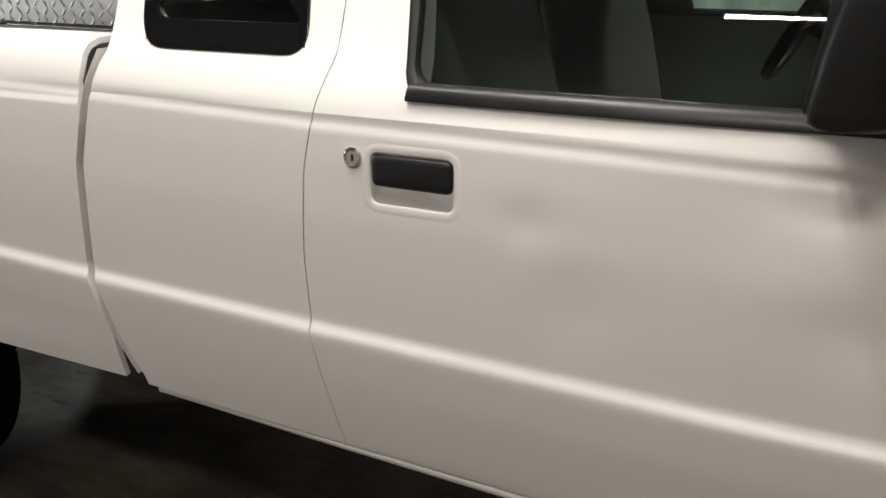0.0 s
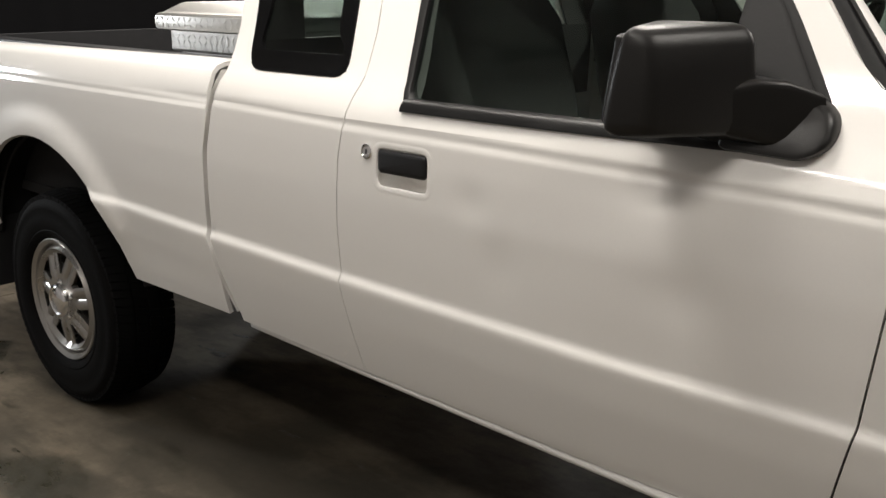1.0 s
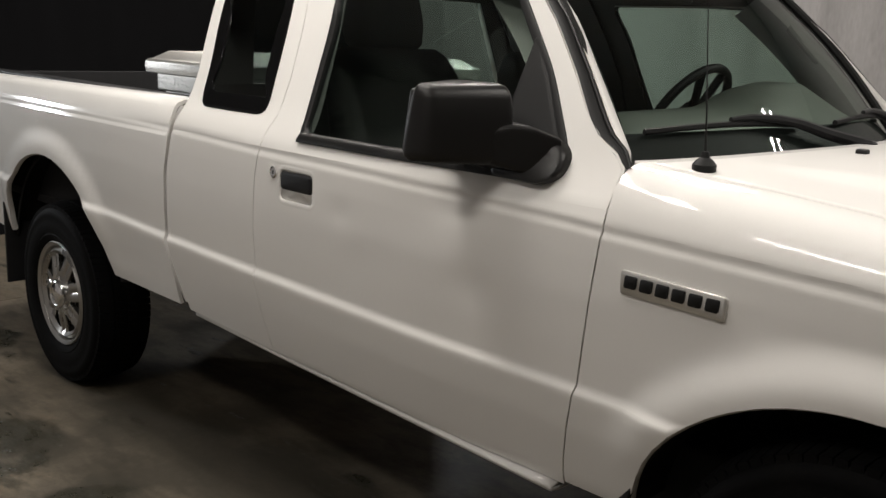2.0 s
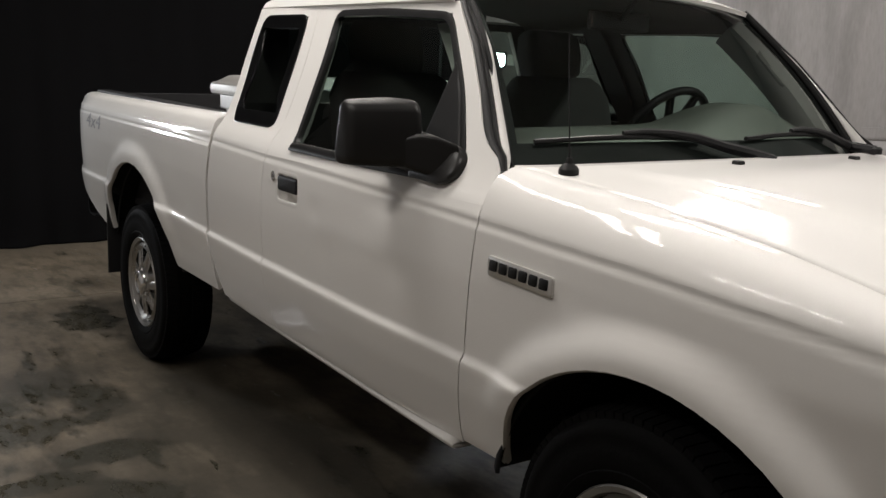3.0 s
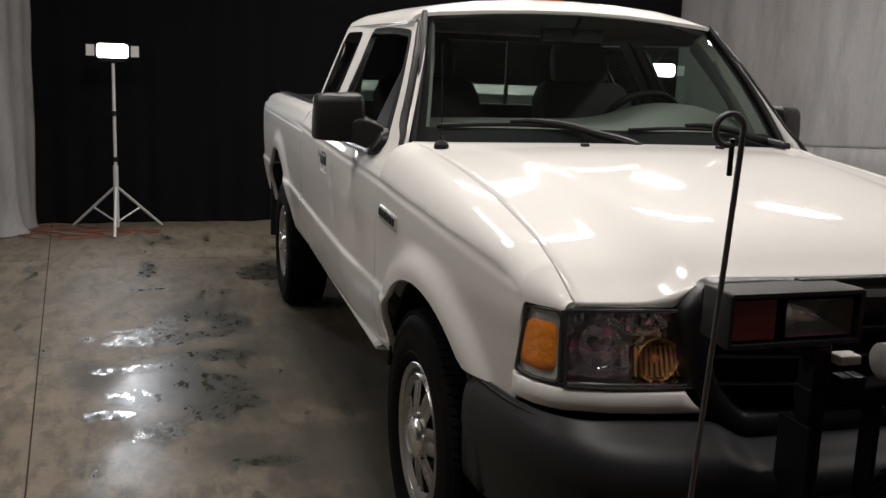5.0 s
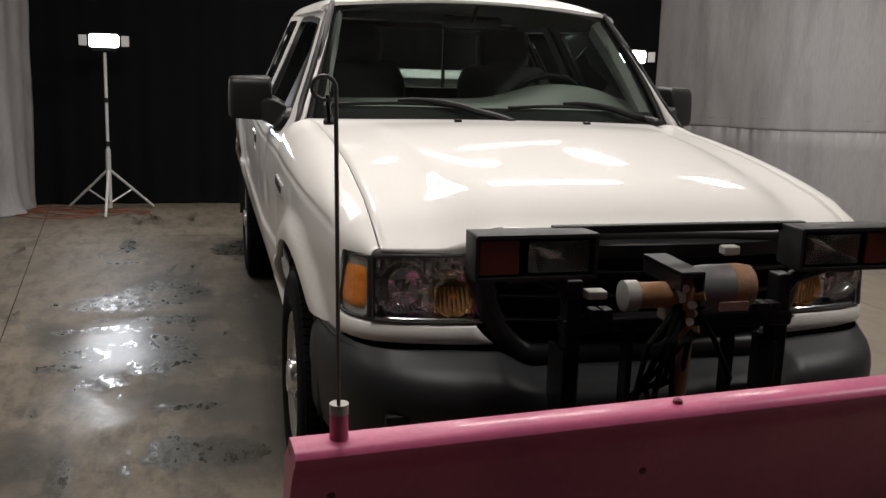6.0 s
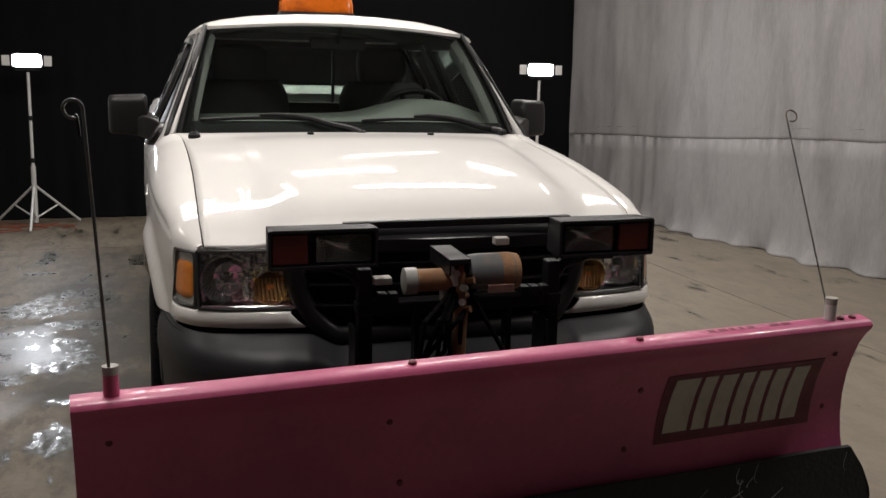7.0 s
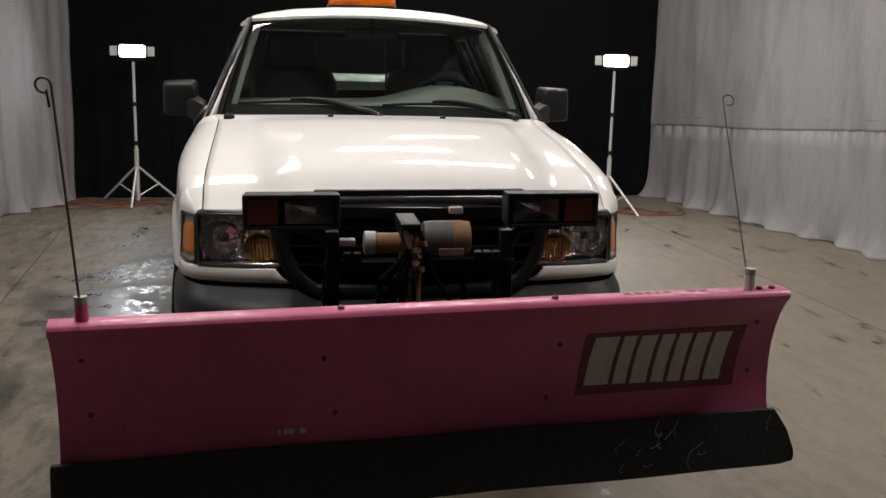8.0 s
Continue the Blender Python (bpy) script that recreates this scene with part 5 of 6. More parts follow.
# door mirrors
for s, flip in SIDES:
    mir = new("door_mirror")
    mir.parent = truck
    loops = []
    plan = [(-0.948, 0.842), (-0.760, 0.846), (-0.866, 1.003), (-0.948, 1.010)]
    for z, g, dx in ((1.176, 0.030, 0.0), (1.178, 0.012, 0.0), (1.186, 0.003, 0.0), (1.200, 0.0, 0.0), (1.260, 0.0, -0.002), (1.310, 0.002, -0.006), (1.326, 0.005, -0.010), (1.336, 0.012, -0.014), (1.341, 0.024, -0.020)):
        lp = rounded(inset(plan, g), 0.022, 5)
        loops.append([(x + dx * sm(-0.93, -0.85, x) + 0.022 * sm(1.19, 1.34, z) * sm(-0.88, -0.94, x) * sm(0.87, 1.0, y), s * y, z + 0.006 * sm(1.01, 0.84, y) * sm(1.2, 1.3, z)) for x, y in lp])
    rings("mirror_housing", loops, MIRRORPL, mir, flip=not flip, label="black textured mirror housing", angle=45)
    rings("mirror_rim", [[(x + 0.018 * sm(1.19, 1.34, z) * sm(0.87, 1.0, y), s * y, z) for y, z in inset(rounded([(0.846, 1.190), (1.004, 1.190), (1.002, 1.333), (0.848, 1.338)], 0.014, 4), g)] for x, g in ((-0.936, 0.004), (-0.946, 0.003), (-0.9495, 0.005), (-0.948, 0.010))], MIRRORPL, mir, flip=not flip, angle=40)
    gl2 = rounded([(0.856, 1.21), (0.990, 1.205), (0.988, 1.322), (0.856, 1.325)], 0.02, 4)
    rings("mirror_glass", [[(x + 0.018 * sm(1.19, 1.34, z) * sm(0.87, 1.0, y), s * y, z) for y, z in inset(gl2, g)] for x, g in ((-0.938, 0.0), (-0.9425, 0.004))], CHROME, mir, flip=not flip, label="silvered mirror glass")
    # arm and sail base
    rings("mirror_arm", [[(x + dx * w, s * y, z + dz) for dx, dz in rounded([(-0.066, -h), (0.066, -h), (0.066, h * 0.8), (-0.066, h)], 0.014, 4)] for x, y, z, h, w in ((-0.890, 0.95, 1.214, 0.018, 0.5), (-0.862, 0.905, 1.220, 0.034, 0.75), (-0.822, 0.862, 1.222, 0.052, 1.0), (-0.785, 0.838, 1.216, 0.058, 1.0), (-0.745, 0.80, 1.204, 0.050, 1.0))], MIRRORPL, mir, flip=flip, angle=50)
    lobe = rounded([(-0.830, 1.150), (-0.690, 1.144), (-0.655, 1.165), (-0.655, 1.210), (-0.690, 1.238), (-0.780, 1.236), (-0.830, 1.20)], 0.03, 5)
    rings("mirror_base", [[(x, s * (side_y(x, z) + e), z) for x, z in inset(lobe, g)] for g, e in ((0, -0.004), (0.0, 0.016), (0.004, 0.026), (0.012, 0.031))], MIRRORPL, mir, flip=not flip, angle=50)
    sail = rounded([(-0.862, 1.200), (-0.680, 1.200), (-0.782, 1.362), (-0.852, 1.448)], 0.010, 4)
    rings("mirror_sail", [[(x, s * (side_y(x, z) + e), z) for x, z in inset(sail, g)] for g, e in ((0, -0.006), (0.0, 0.004), (0.004, 0.006), (0.010, 0.006))], TRIM, mir, flip=not flip, angle=50, label="flat black corner panel")

# badge, decal, aerial, wipers, nozzles
bd = new("fender_badge")
bd.parent = truck
bx0, bx1, bz0, bz1 = -0.468, -0.242, 0.966, 1.013
br = rounded([(bx0, bz0), (bx1, bz0 - 0.006), (bx1, bz1 - 0.006), (bx0, bz1)], 0.008, 3)
rings("badge_plate", [[(x, -(side_y(x, z) + e), z) for x, z in inset(br, g)] for g, e in ((0, -0.002), (0, 0.005), (0.003, 0.007))], BADGE, bd, flip=False, label="pale chrome badge plate", angle=40)
for k in range(6):
    a, low = bx0 + 0.010 + k * 0.0352, bz0 + 0.014 - k * 0.001
    cell = rounded([(a, low), (a + 0.027, low), (a + 0.029, low + 0.025), (a + 0.002, low + 0.025)], 0.004, 2)
    rings("badge_bar", [[(x, -(side_y(x, z) + e), z) for x, z in inset(cell, g)] for e, g in ((0.006, 0.0), (0.0095, 0.0), (0.0102, 0.0008))], TRIM, bd, flip=False)
tx = bpy.data.curves.new("decal_text", "FONT")
tx.body, tx.size, tx.extrude, tx.shear = "4x4", 0.105, 0.0006, 0.25
tob = bpy.data.objects.new("decal_tmp", tx)
dme = bpy.data.meshes.new_from_object(tob)
for s in (-1, 1):
    d4 = dme.copy()
    for vv in d4.vertices:
        x, z = (-3.95 + 1.7 * vv.co.x) if s < 0 else (-3.62 - 1.7 * vv.co.x), 1.030 + vv.co.y
        vv.co = (x, s * (side_y(x, z) + 0.0015 + max(vv.co.z, 0)), z)
    d4.materials.clear()
    d4.materials.append(DECAL)
    dob = new("bed_decal", d4)
    dob.parent = truck
    dob["label"] = "grey four-wheel-drive decal"
an = new("aerial")
an.parent = truck
lathe("aerial_base", [(0.024, -0.006), (0.024, 0.008), (0.018, 0.016), (0.010, 0.022), (0.007, 0.034), (0.001, 0.035)], (-0.42, -0.668, 1.203), TRIM, an, 20, "z", 1, "black rubber aerial base")
tube("aerial_mast", [(-0.42, -0.668, 1.23), (-0.425, -0.669, 1.30), (-0.445, -0.672, 1.52)], [0.003, 0.0018, 0.0010], TRIM, an, 6)
for y1 in (-0.01, 0.63):
    wp = new("wiper")
    wp.parent = truck

    def on(yv, u, up):
        p = Vector(ws(u, yv / 0.70))
        return p + Vector((up * 0.72, 0, up * 0.7))
    tube("wiper_arm", [tuple(Vector((-0.36 - 0.11 * (y1 / 0.7) ** 2, y1, 1.224))), tuple(on(y1 - 0.04, 0.015, 0.028)), tuple(on(y1 - 0.10, 0.040, 0.028)), tuple(on(y1 - 0.18, 0.088, 0.026)), tuple(on(y1 - 0.25, 0.116, 0.023)), tuple(on(y1 - 0.33, 0.130, 0.020)), tuple(on(y1 - 0.39, 0.128, 0.016))], [0.015, 0.015, 0.014, 0.012, 0.010, 0.008, 0.006], BLACKPL, wp, 8)
    tube("wiper_blade", [tuple(on(y, 0.098 + 0.018 * math.sin(math.pi * (y1 - y - 0.14) / 0.48), 0.010)) for y in np.linspace(y1 - 0.62, y1 - 0.14, 12)], 0.007, TRIM, wp, 6)
    lathe("wiper_cap", [(0.018, -0.006), (0.018, 0.010), (0.012, 0.016), (0.001, 0.017)], (-0.36 - 0.11 * (y1 / 0.7) ** 2, y1, 1.219), BLACKPL, wp, 14, "z")
for y in (-0.23, 0.26):
    box("washer_nozzle", -0.30, -0.275, y - 0.012, y + 0.012, hood_z(0.07, y / 0.7) - 0.004, hood_z(0.07, y / 0.7) + 0.010, TRIM, truck, 0.004)
box("cowl", -0.62, -0.36, -0.70, 0.70, 1.14, 1.192, BLACKPL, truck, 0.01)


# cab interior
def pad(name, x0, x1, y0, y1, z0, z1, material, parent, lean=0.0, r=0.05, label=""):
    """A rounded cushion; lean pushes its top backwards."""
    loops = []
    for t in (0.0, 0.04, 0.15, 0.5, 0.85, 0.96, 1.0):
        g = {0.0: r, 0.04: r * 0.45, 0.15: 0.0, 0.5: -0.006, 0.85: 0.0, 0.96: r * 0.45, 1.0: r}[t]
        z = z0 + (z1 - z0) * t
        lp = rounded([(x0 + g, y0 + g), (x1 - g, y0 + g), (x1 - g, y1 - g), (x0 + g, y1 - g)], r, 4)
        loops.append([(x - lean * t, y, z) for x, y in lp])
    return rings(name, loops, material, parent, label=label, angle=60)


for y in (-0.38, 0.38):
    st = new("front_seat")
    st.parent = truck
    pad("cushion", -1.62, -1.12, y - 0.25, y + 0.25, 0.72, 0.90, SEATC, st)
    pad("backrest", -1.63, -1.49, y - 0.24, y + 0.24, 0.84, 1.395, SEATC, st, 0.14, 0.055)
    pad("headrest", -1.78, -1.67, y - 0.132, y + 0.132, 1.380, 1.575, SEATC, st, 0.03, 0.045)
    for dy in (-0.05, 0.05):
        tube("headrest_post", [(-1.73, y + dy, 1.34), (-1.74, y + dy, 1.40)], 0.006, CHROME, st, 8)
box("cab_floor", -2.15, -0.6, -0.74, 0.74, 0.60, 0.66, DARK, truck, 0)
drows = []
for x, z in ((-0.50, 1.10), (-0.505, 1.205), (-0.53, 1.225), (-0.58, 1.238), (-0.66, 1.254), (-0.74, 1.266), (-0.82, 1.266), (-0.88, 1.250), (-0.92, 1.215), (-0.93, 1.15), (-0.91, 1.05), (-0.90, 0.85)):
    back = sm(-0.55, -0.74, x) * (1 - sm(-0.90, -0.94, x))
    drows.append([(x - 0.11 * (y / 0.7) ** 2 * (1 - sm(-0.6, -0.9, x)), y, z + 0.072 * back * math.exp(-abs((y - 0.36) / 0.25) ** 2.6) - 0.012 * (y / 0.7) ** 2) for y in np.linspace(-0.70, 0.70, 41)])
sheet("dashboard", drows, DASH, truck, flip=True, thick=0.012, label="grey-green vinyl dashboard with a raised instrument hood")
for y in (-0.30, 0.0, 0.18, 0.55):
    box("air_vent", -0.945, -0.925, y - 0.05, y + 0.05, 1.10, 1.16, BLACKPL, truck, 0.006)
sw = new("steering_wheel")
sw.parent = truck
c, ax = Vector((-1.11, 0.385, 1.215)), Vector((-0.87, 0, 0.5)).normalized()
e1 = Vector((0, 1, 0))
e2 = ax.cross(e1)
ring = [c + 0.185 * (math.cos(a) * e1 + math.sin(a) * e2) for a in np.linspace(0, 2 * math.pi, 41)]
tube("wheel_rim", [tuple(p) for p in ring], 0.015, BLACKPL, sw, 10, cap=False)
for a in (0.2, math.pi - 0.2, -1.2, math.pi + 1.2):
    tube("wheel_spoke", [tuple(c - ax * 0.02), tuple(c + 0.18 * (math.cos(a) * e1 + math.sin(a) * e2))], 0.014, BLACKPL, sw, 8)
tube("column", [tuple(c + ax * 0.01), tuple(c - ax * 0.30)], [0.06, 0.05], BLACKPL, sw, 14)
box("inner_mirror", -0.985, -0.965, -0.13, 0.13, 1.555, 1.615, TRIM, truck, 0.012, "black inside mirror")
tube("mirror_stalk", [(-0.965, 0, 1.59), (-0.90, 0, 1.655)], 0.008, TRIM, truck, 8)
for s, flip in SIDES:
    rows = [[(x, s * (side_y(x, min(z, 1.2)) - 0.035 - (max(z - 1.2, 0) * 0.42)), z) for x in np.linspace(-2.1, -0.66, 20)] for z in (0.66, 0.9, 1.05, 1.15)]
    sheet("door_card", rows, DASH, truck, not flip, thick=0.01, label="grey moulded door lining")
    # moulded trim inside the windscreen pillar
    sheet("pillar_trim", [[tuple(Vector(ws(u, s * 0.955)) + Vector((-0.010, 0, -0.012))), tuple(Vector(ws(u, s * 0.93)) + Vector((-0.035, -s * 0.004, -0.03))), tuple(Vector(ws(u, s * 0.93)) + Vector((-0.10, s * 0.012, -0.075))), tuple(Vector(ws(u, s * 0.96)) + Vector((-0.13, s * 0.03, -0.08)))] for u in np.linspace(0.02, 0.97, 12)], PILLART, truck, not flip, thick=0.004, label="pale grey moulded pillar trim")
    # grab handle on the pillar
    tube("grab_handle", [(ws(0.25, s * 0.93)[0] - 0.06, s * 0.655, ws(0.3, 0.9)[2]), (ws(0.4, s * 0.9)[0] - 0.10, s * 0.61, ws(0.45, 0.9)[2]), (ws(0.6, s * 0.9)[0] - 0.10, s * 0.585, ws(0.65, 0.9)[2]), (ws(0.75, s * 0.93)[0] - 0.06, s * 0.60, ws(0.78, 0.9)[2])], 0.013, DASH, truck, 8)
    sheet("pillar_lining", [[(gap_d(z) + d, s * (side_y(gap_d(z), z) - 0.035), z) for d in (-0.05, 0.05)] for z in (1.12, 1.3, 1.45, 1.6)], LINER, truck, not flip, thick=0.01)

# tool box across the bed
tb = thing("tool_box", "bright aluminium tread-plate tool box across the bed", "tool box", (-2.515, 0, 1.20))
tb.matrix_world = STANCE @ Matrix.Translation((-2.515, 0, 1.20))
TX0, TX1, TYH = -0.245, 0.235, 0.64
mesh("box_body", [(x, y, z) for x, y, z in ((TX0 + 0.03, -TYH + 0.025, 0.0), (TX1 - 0.03, -TYH + 0.025, 0.0), (TX1 - 0.03, TYH - 0.025, 0.0), (TX0 + 0.03, TYH - 0.025, 0.0), (TX0 + 0.03, -TYH + 0.025, 0.075), (TX1 - 0.03, -TYH + 0.025, 0.075), (TX1 - 0.03, TYH - 0.025, 0.075), (TX0 + 0.03, TYH - 0.025, 0.075))], [(3, 2, 1, 0), (0, 1, 5, 4), (1, 2, 6, 5), (2, 3, 7, 6), (3, 0, 4, 7)], ALU, tb, smooth=False, bevel=0.006)
box("box_well", TX0 + 0.06, TX1 - 0.06, -TYH + 0.04, TYH - 0.04, -0.30, 0.0, ALU, tb, 0.004)
lid = rings("box_lid", [[(x, y, z) for x, y in rounded([(TX0 - e, -TYH - e), (TX1 + e, -TYH - e), (TX1 + e, TYH + e), (TX0 - e, TYH + e)], 0.012, 3)] for z, e in ((0.062, -0.002), (0.066, 0.004), (0.086, 0.007), (0.104, 0.005), (0.112, -0.002), (0.115, -0.014), (0.118, -0.018), (0.140, -0.052), (0.143, -0.060))], ALU, tb, angle=30, label="stepped tread-plate lid")
v, f = [], []


def tread(p, u, w, nrm):
    """One raised bar of tread plate."""
    k = len(v)
    p, u, w, nrm = Vector(p), Vector(u), Vector(w), Vector(nrm)
    for a, b, h in ((-1, 0, 0), (0, -0.26, 0), (1, 0, 0), (0, 0.26, 0)):
        v.append(tuple(p + u * a * 0.0125 + w * b * 0.0125))
    v.append(tuple(p + nrm * 0.0009))
    f.extend([(k, k + 1, k + 4), (k + 1, k + 2, k + 4), (k + 2, k + 3, k + 4), (k + 3, k, k + 4)])


R2 = math.sqrt(0.5)
for sy in (-1, 1):
    for i in range(15):
        for j in range(3):
            k = 1 if (i + j) % 2 else -1
            tread((TX0 + 0.045 + i * 0.0275, sy * (TYH - 0.0245), 0.010 + j * 0.018), (R2, 0, k * R2), (-k * R2, 0, R2), (0, sy, 0))
for sx, xx in ((1, TX1 - 0.0295), (-1, TX0 + 0.0295)):
    for i in range(43):
        for j in range(3):
            k = 1 if (i + j) % 2 else -1
            tread((xx, -TYH + 0.05 + i * 0.0285, 0.010 + j * 0.018), (0, R2, k * R2), (0, -k * R2, R2), (sx, 0, 0))
for i in range(43):
    for j in range(11):
        k = 1 if (i + j) % 2 else -1
        tread((TX0 + 0.075 + j * 0.033, -TYH + 0.09 + i * 0.0272, 0.1434), (R2, k * R2, 0), (-k * R2, R2, 0), (0, 0, 1))
for i in range(17):
    for j in range(2):
        k = 1 if (i + j) % 2 else -1
        for sy in (-1, 1):
            tread((TX0 + 0.012 + i * 0.0285, sy * (TYH + 0.0068), 0.077 + j * 0.018), (R2, 0, k * R2), (-k * R2, 0, R2), (0, sy, 0))
for i in range(45):
    for j in range(2):
        k = 1 if (i + j) % 2 else -1
        for sx, xx in ((1, TX1), (-1, TX0)):
            tread((xx + sx * 0.0068, -TYH + 0.012 + i * 0.0285, 0.077 + j * 0.018), (0, R2, k * R2), (0, -k * R2, R2), (sx, 0, 0))
tagged(mesh("raised_tread", v, f, ALU, tb, smooth=False), kind="stuff")

# amber beacon bar on the roof
bc = thing("roof_beacon", "amber plastic warning light bar on the roof", "beacon", (-1.55, -0.01, 1.708))
bc.matrix_world = STANCE @ Matrix.Translation((-1.55, -0.01, 1.708))
rings("beacon_base", [[(x, y, z) for x, y in rounded([(-0.10 + e, -0.19 + e), (0.10 - e, -0.19 + e), (0.10 - e, 0.19 - e), (-0.10 + e, 0.19 - e)], 0.04, 4)] for z, e in ((-0.002, 0.01), (0.02, 0.0), (0.035, 0.002))], BLACKPL, bc, angle=40)
rings("beacon_dome", [[(x, y, z) for x, y in rounded([(-0.09 + e, -0.185 + e), (0.09 - e, -0.185 + e), (0.09 - e, 0.185 - e), (-0.09 + e, 0.185 - e)], 0.04, 4)] for z, e in ((0.034, 0.0), (0.09, 0.004), (0.115, 0.012), (0.125, 0.03))], BEACON, bc, angle=50, label="ribbed amber dome")
# ---- snow plough ----
plow = thing("snow_plow", "faded red snow plough blade with black lift frame and lamps", "snow plow", (0, 0, 0))
plow.matrix_world = Matrix(((0.99974, 0.01241, 0.01927, -0.0479), (-0.01219, 0.99986, -0.01157, -0.007), (-0.01941, 0.01133, 0.99975, -0.0442), (0, 0, 0, 1)))
PC, PE, PN = Vector((1.521, 0.050, 0)), Vector((-0.0872, 0.9962, 0)), Vector((0.9962, 0.0872, 0))


def blade(u, n, z):
    """A place on the blade: u along it, n forwards, z up."""
    p = PC + PE * u + PN * n
    return (p.x, p.y, z)


HALF = 0.998
BP = [(-0.062, 0.835), (-0.062, 0.858), (-0.058, 0.864), (-0.046, 0.866), (-0.012, 0.862), (-0.002, 0.857), (0.002, 0.848), (-0.002, 0.838), (-0.018, 0.820), (-0.040, 0.785), (-0.058, 0.74), (-0.072, 0.69), (-0.080, 0.63), (-0.080, 0.57), (-0.072, 0.51), (-0.058, 0.465), (-0.045, 0.43)]
sheet("moldboard", [[blade(u, n, z) for u in np.linspace(-HALF, HALF, 60)] for n, z in BP], PINK, plow, flip=True, thick=0.006, label="faded pinkish-red curved steel moldboard", angle=50)
# dark sheet added behind the blade, keeps pink bounce off frame and lamps
sheet("anti_bounce_sheet", [[blade(u, n - 0.011, z) for u in np.linspace(-HALF + 0.01, HALF - 0.01, 30)] for n, z in BP[7:]], EDGE, plow, flip=False, thick=0.003, label="dark sheet added behind the blade to cut pink bounce")
for s in (-1, 1):
    rib = [(n - 0.005, z) for n, z in BP[3:]] + [(-0.12, 0.43), (-0.15, 0.60), (-0.12, 0.80)]
    lp = [[blade(s * (HALF - 0.001) - s * d, n, z) for n, z in rib] for d in (0.0, 0.008)]
    rings("end_rib", lp, PINK, plow, flip=s > 0, smooth=False)
for u in (-0.6, -0.2, 0.2, 0.6):
    rib = [(n - 0.008, z) for n, z in BP[7:]] + [(-0.15, 0.43), (-0.16, 0.60), (-0.13, 0.80)]
    rings("back_rib", [[blade(u + d, n, z) for n, z in rib] for d in (-0.005, 0.005)], EDGE, plow, smooth=False)
eg = [(-0.052, 0.487), (-0.040, 0.485), (-0.028, 0.43), (-0.012, 0.345), (-0.008, 0.322), (-0.022, 0.318), (-0.038, 0.36), (-0.05, 0.43)]
EU = [-1.02, -1.018, -1.0] + list(np.linspace(-0.98, 1.02, 40)) + [1.045, 1.06, 1.064]
lp = []
for u in EU:
    k = 0.012 if u in (EU[0], EU[-1]) else 0
    w = sm(1.0, 1.06, u)
    lp.append([blade(u - (0.05 * sm(0.40, 0.48, z) if u > 1.0 else 0), n, z + (k if z < 0.36 else -k * 0.5) + 0.010 * w * (z < 0.36) + 0.002 * math.sin(u * 9)) for n, z in eg])
edge = rings("cutting_edge", lp, EDGE, plow, flip=True, label="scratched black cutting edge", angle=40)
rnd = random.Random(4)
for k in range(14):
    u, z = rnd.uniform(0.45, 1.02), rnd.uniform(0.34, 0.46)
    ln, an = rnd.uniform(0.015, 0.06), rnd.uniform(-0.5, 1.9)
    nn = ip(z, [0.345, 0.43, 0.485], [-0.012, -0.028, -0.040]) + 0.0012
    pts = []
    for t in np.linspace(-0.5, 0.5, 7):
        uu, zz = u + ln * t * math.cos(an) + 0.05 * t * t, z + ln * t * math.sin(an) + 0.03 * t * t
        pts.append(blade(uu, ip(zz, [0.3, 0.345, 0.43, 0.485], [-0.004, -0.012, -0.028, -0.040]) + 0.0008, zz))
    tube("scratch", pts, rnd.uniform(0.0003, 0.0008), STANDM, edge, 4, label="bare metal scratch")


def face_n(z):
    return ip(z, [0.43, 0.465, 0.51, 0.57, 0.63, 0.69, 0.74, 0.785, 0.82, 0.838], [-0.045, -0.058, -0.072, -0.080, -0.080, -0.072, -0.058, -0.040, -0.018, -0.002])


# bolts
for u, z in ((-0.93, 0.755), (-0.92, 0.60), (-0.33, 0.72), (0.33, 0.72), (0.93, 0.76), (0.93, 0.60), (-0.3, 0.56), (0.3, 0.56)):
    p = Vector(blade(u, face_n(z), z))
    tube("bolt", [tuple(p - PN * 0.004), tuple(p + PN * 0.002), tuple(p + PN * 0.0035)], [0.008, 0.0075, 0.005], STICKERRED, plow, 10)
for u in (-0.288, 0.297, 0.915, 0.955):
    p = Vector(blade(u, -0.03, 0.864))
    tube("bolt", [tuple(p), tuple(p + Vector((0, 0, 0.006))), tuple(p + Vector((0, 0, 0.009)))], [0.010, 0.009, 0.005], STICKERRED, plow, 10)
# maker's panel: slanted pale blocks on a dark red ground


def panel(name, u0, u1, z0, z1, lift, material, slant=0.16, n=8):
    """A thin slanted strip that follows the blade's face."""
    zs = np.linspace(z0, z1, n)
    rows = [[blade(u + slant * (z - 0.59), face_n(z) + lift, z) for u in np.linspace(u0, u1, 3)] for z in zs]
    return sheet(name, rows, material, plow, flip=False, smooth=False, thick=0.0012)


panel("sticker_ground", 0.390, 0.885, 0.560, 0.750, 0.002, STICKERRED, 0.10, 14)
WIDTHS = [0.084, 0.050, 0.060, 0.050, 0.050, 0.056, 0.062]
u = 0.410
for k, w in enumerate(WIDTHS):
    panel("sticker_block", u, u + w - 0.010, 0.588 - 0.001 * k, 0.736 - 0.0005 * k, 0.0035, STICKER)
    u += w + 0.004
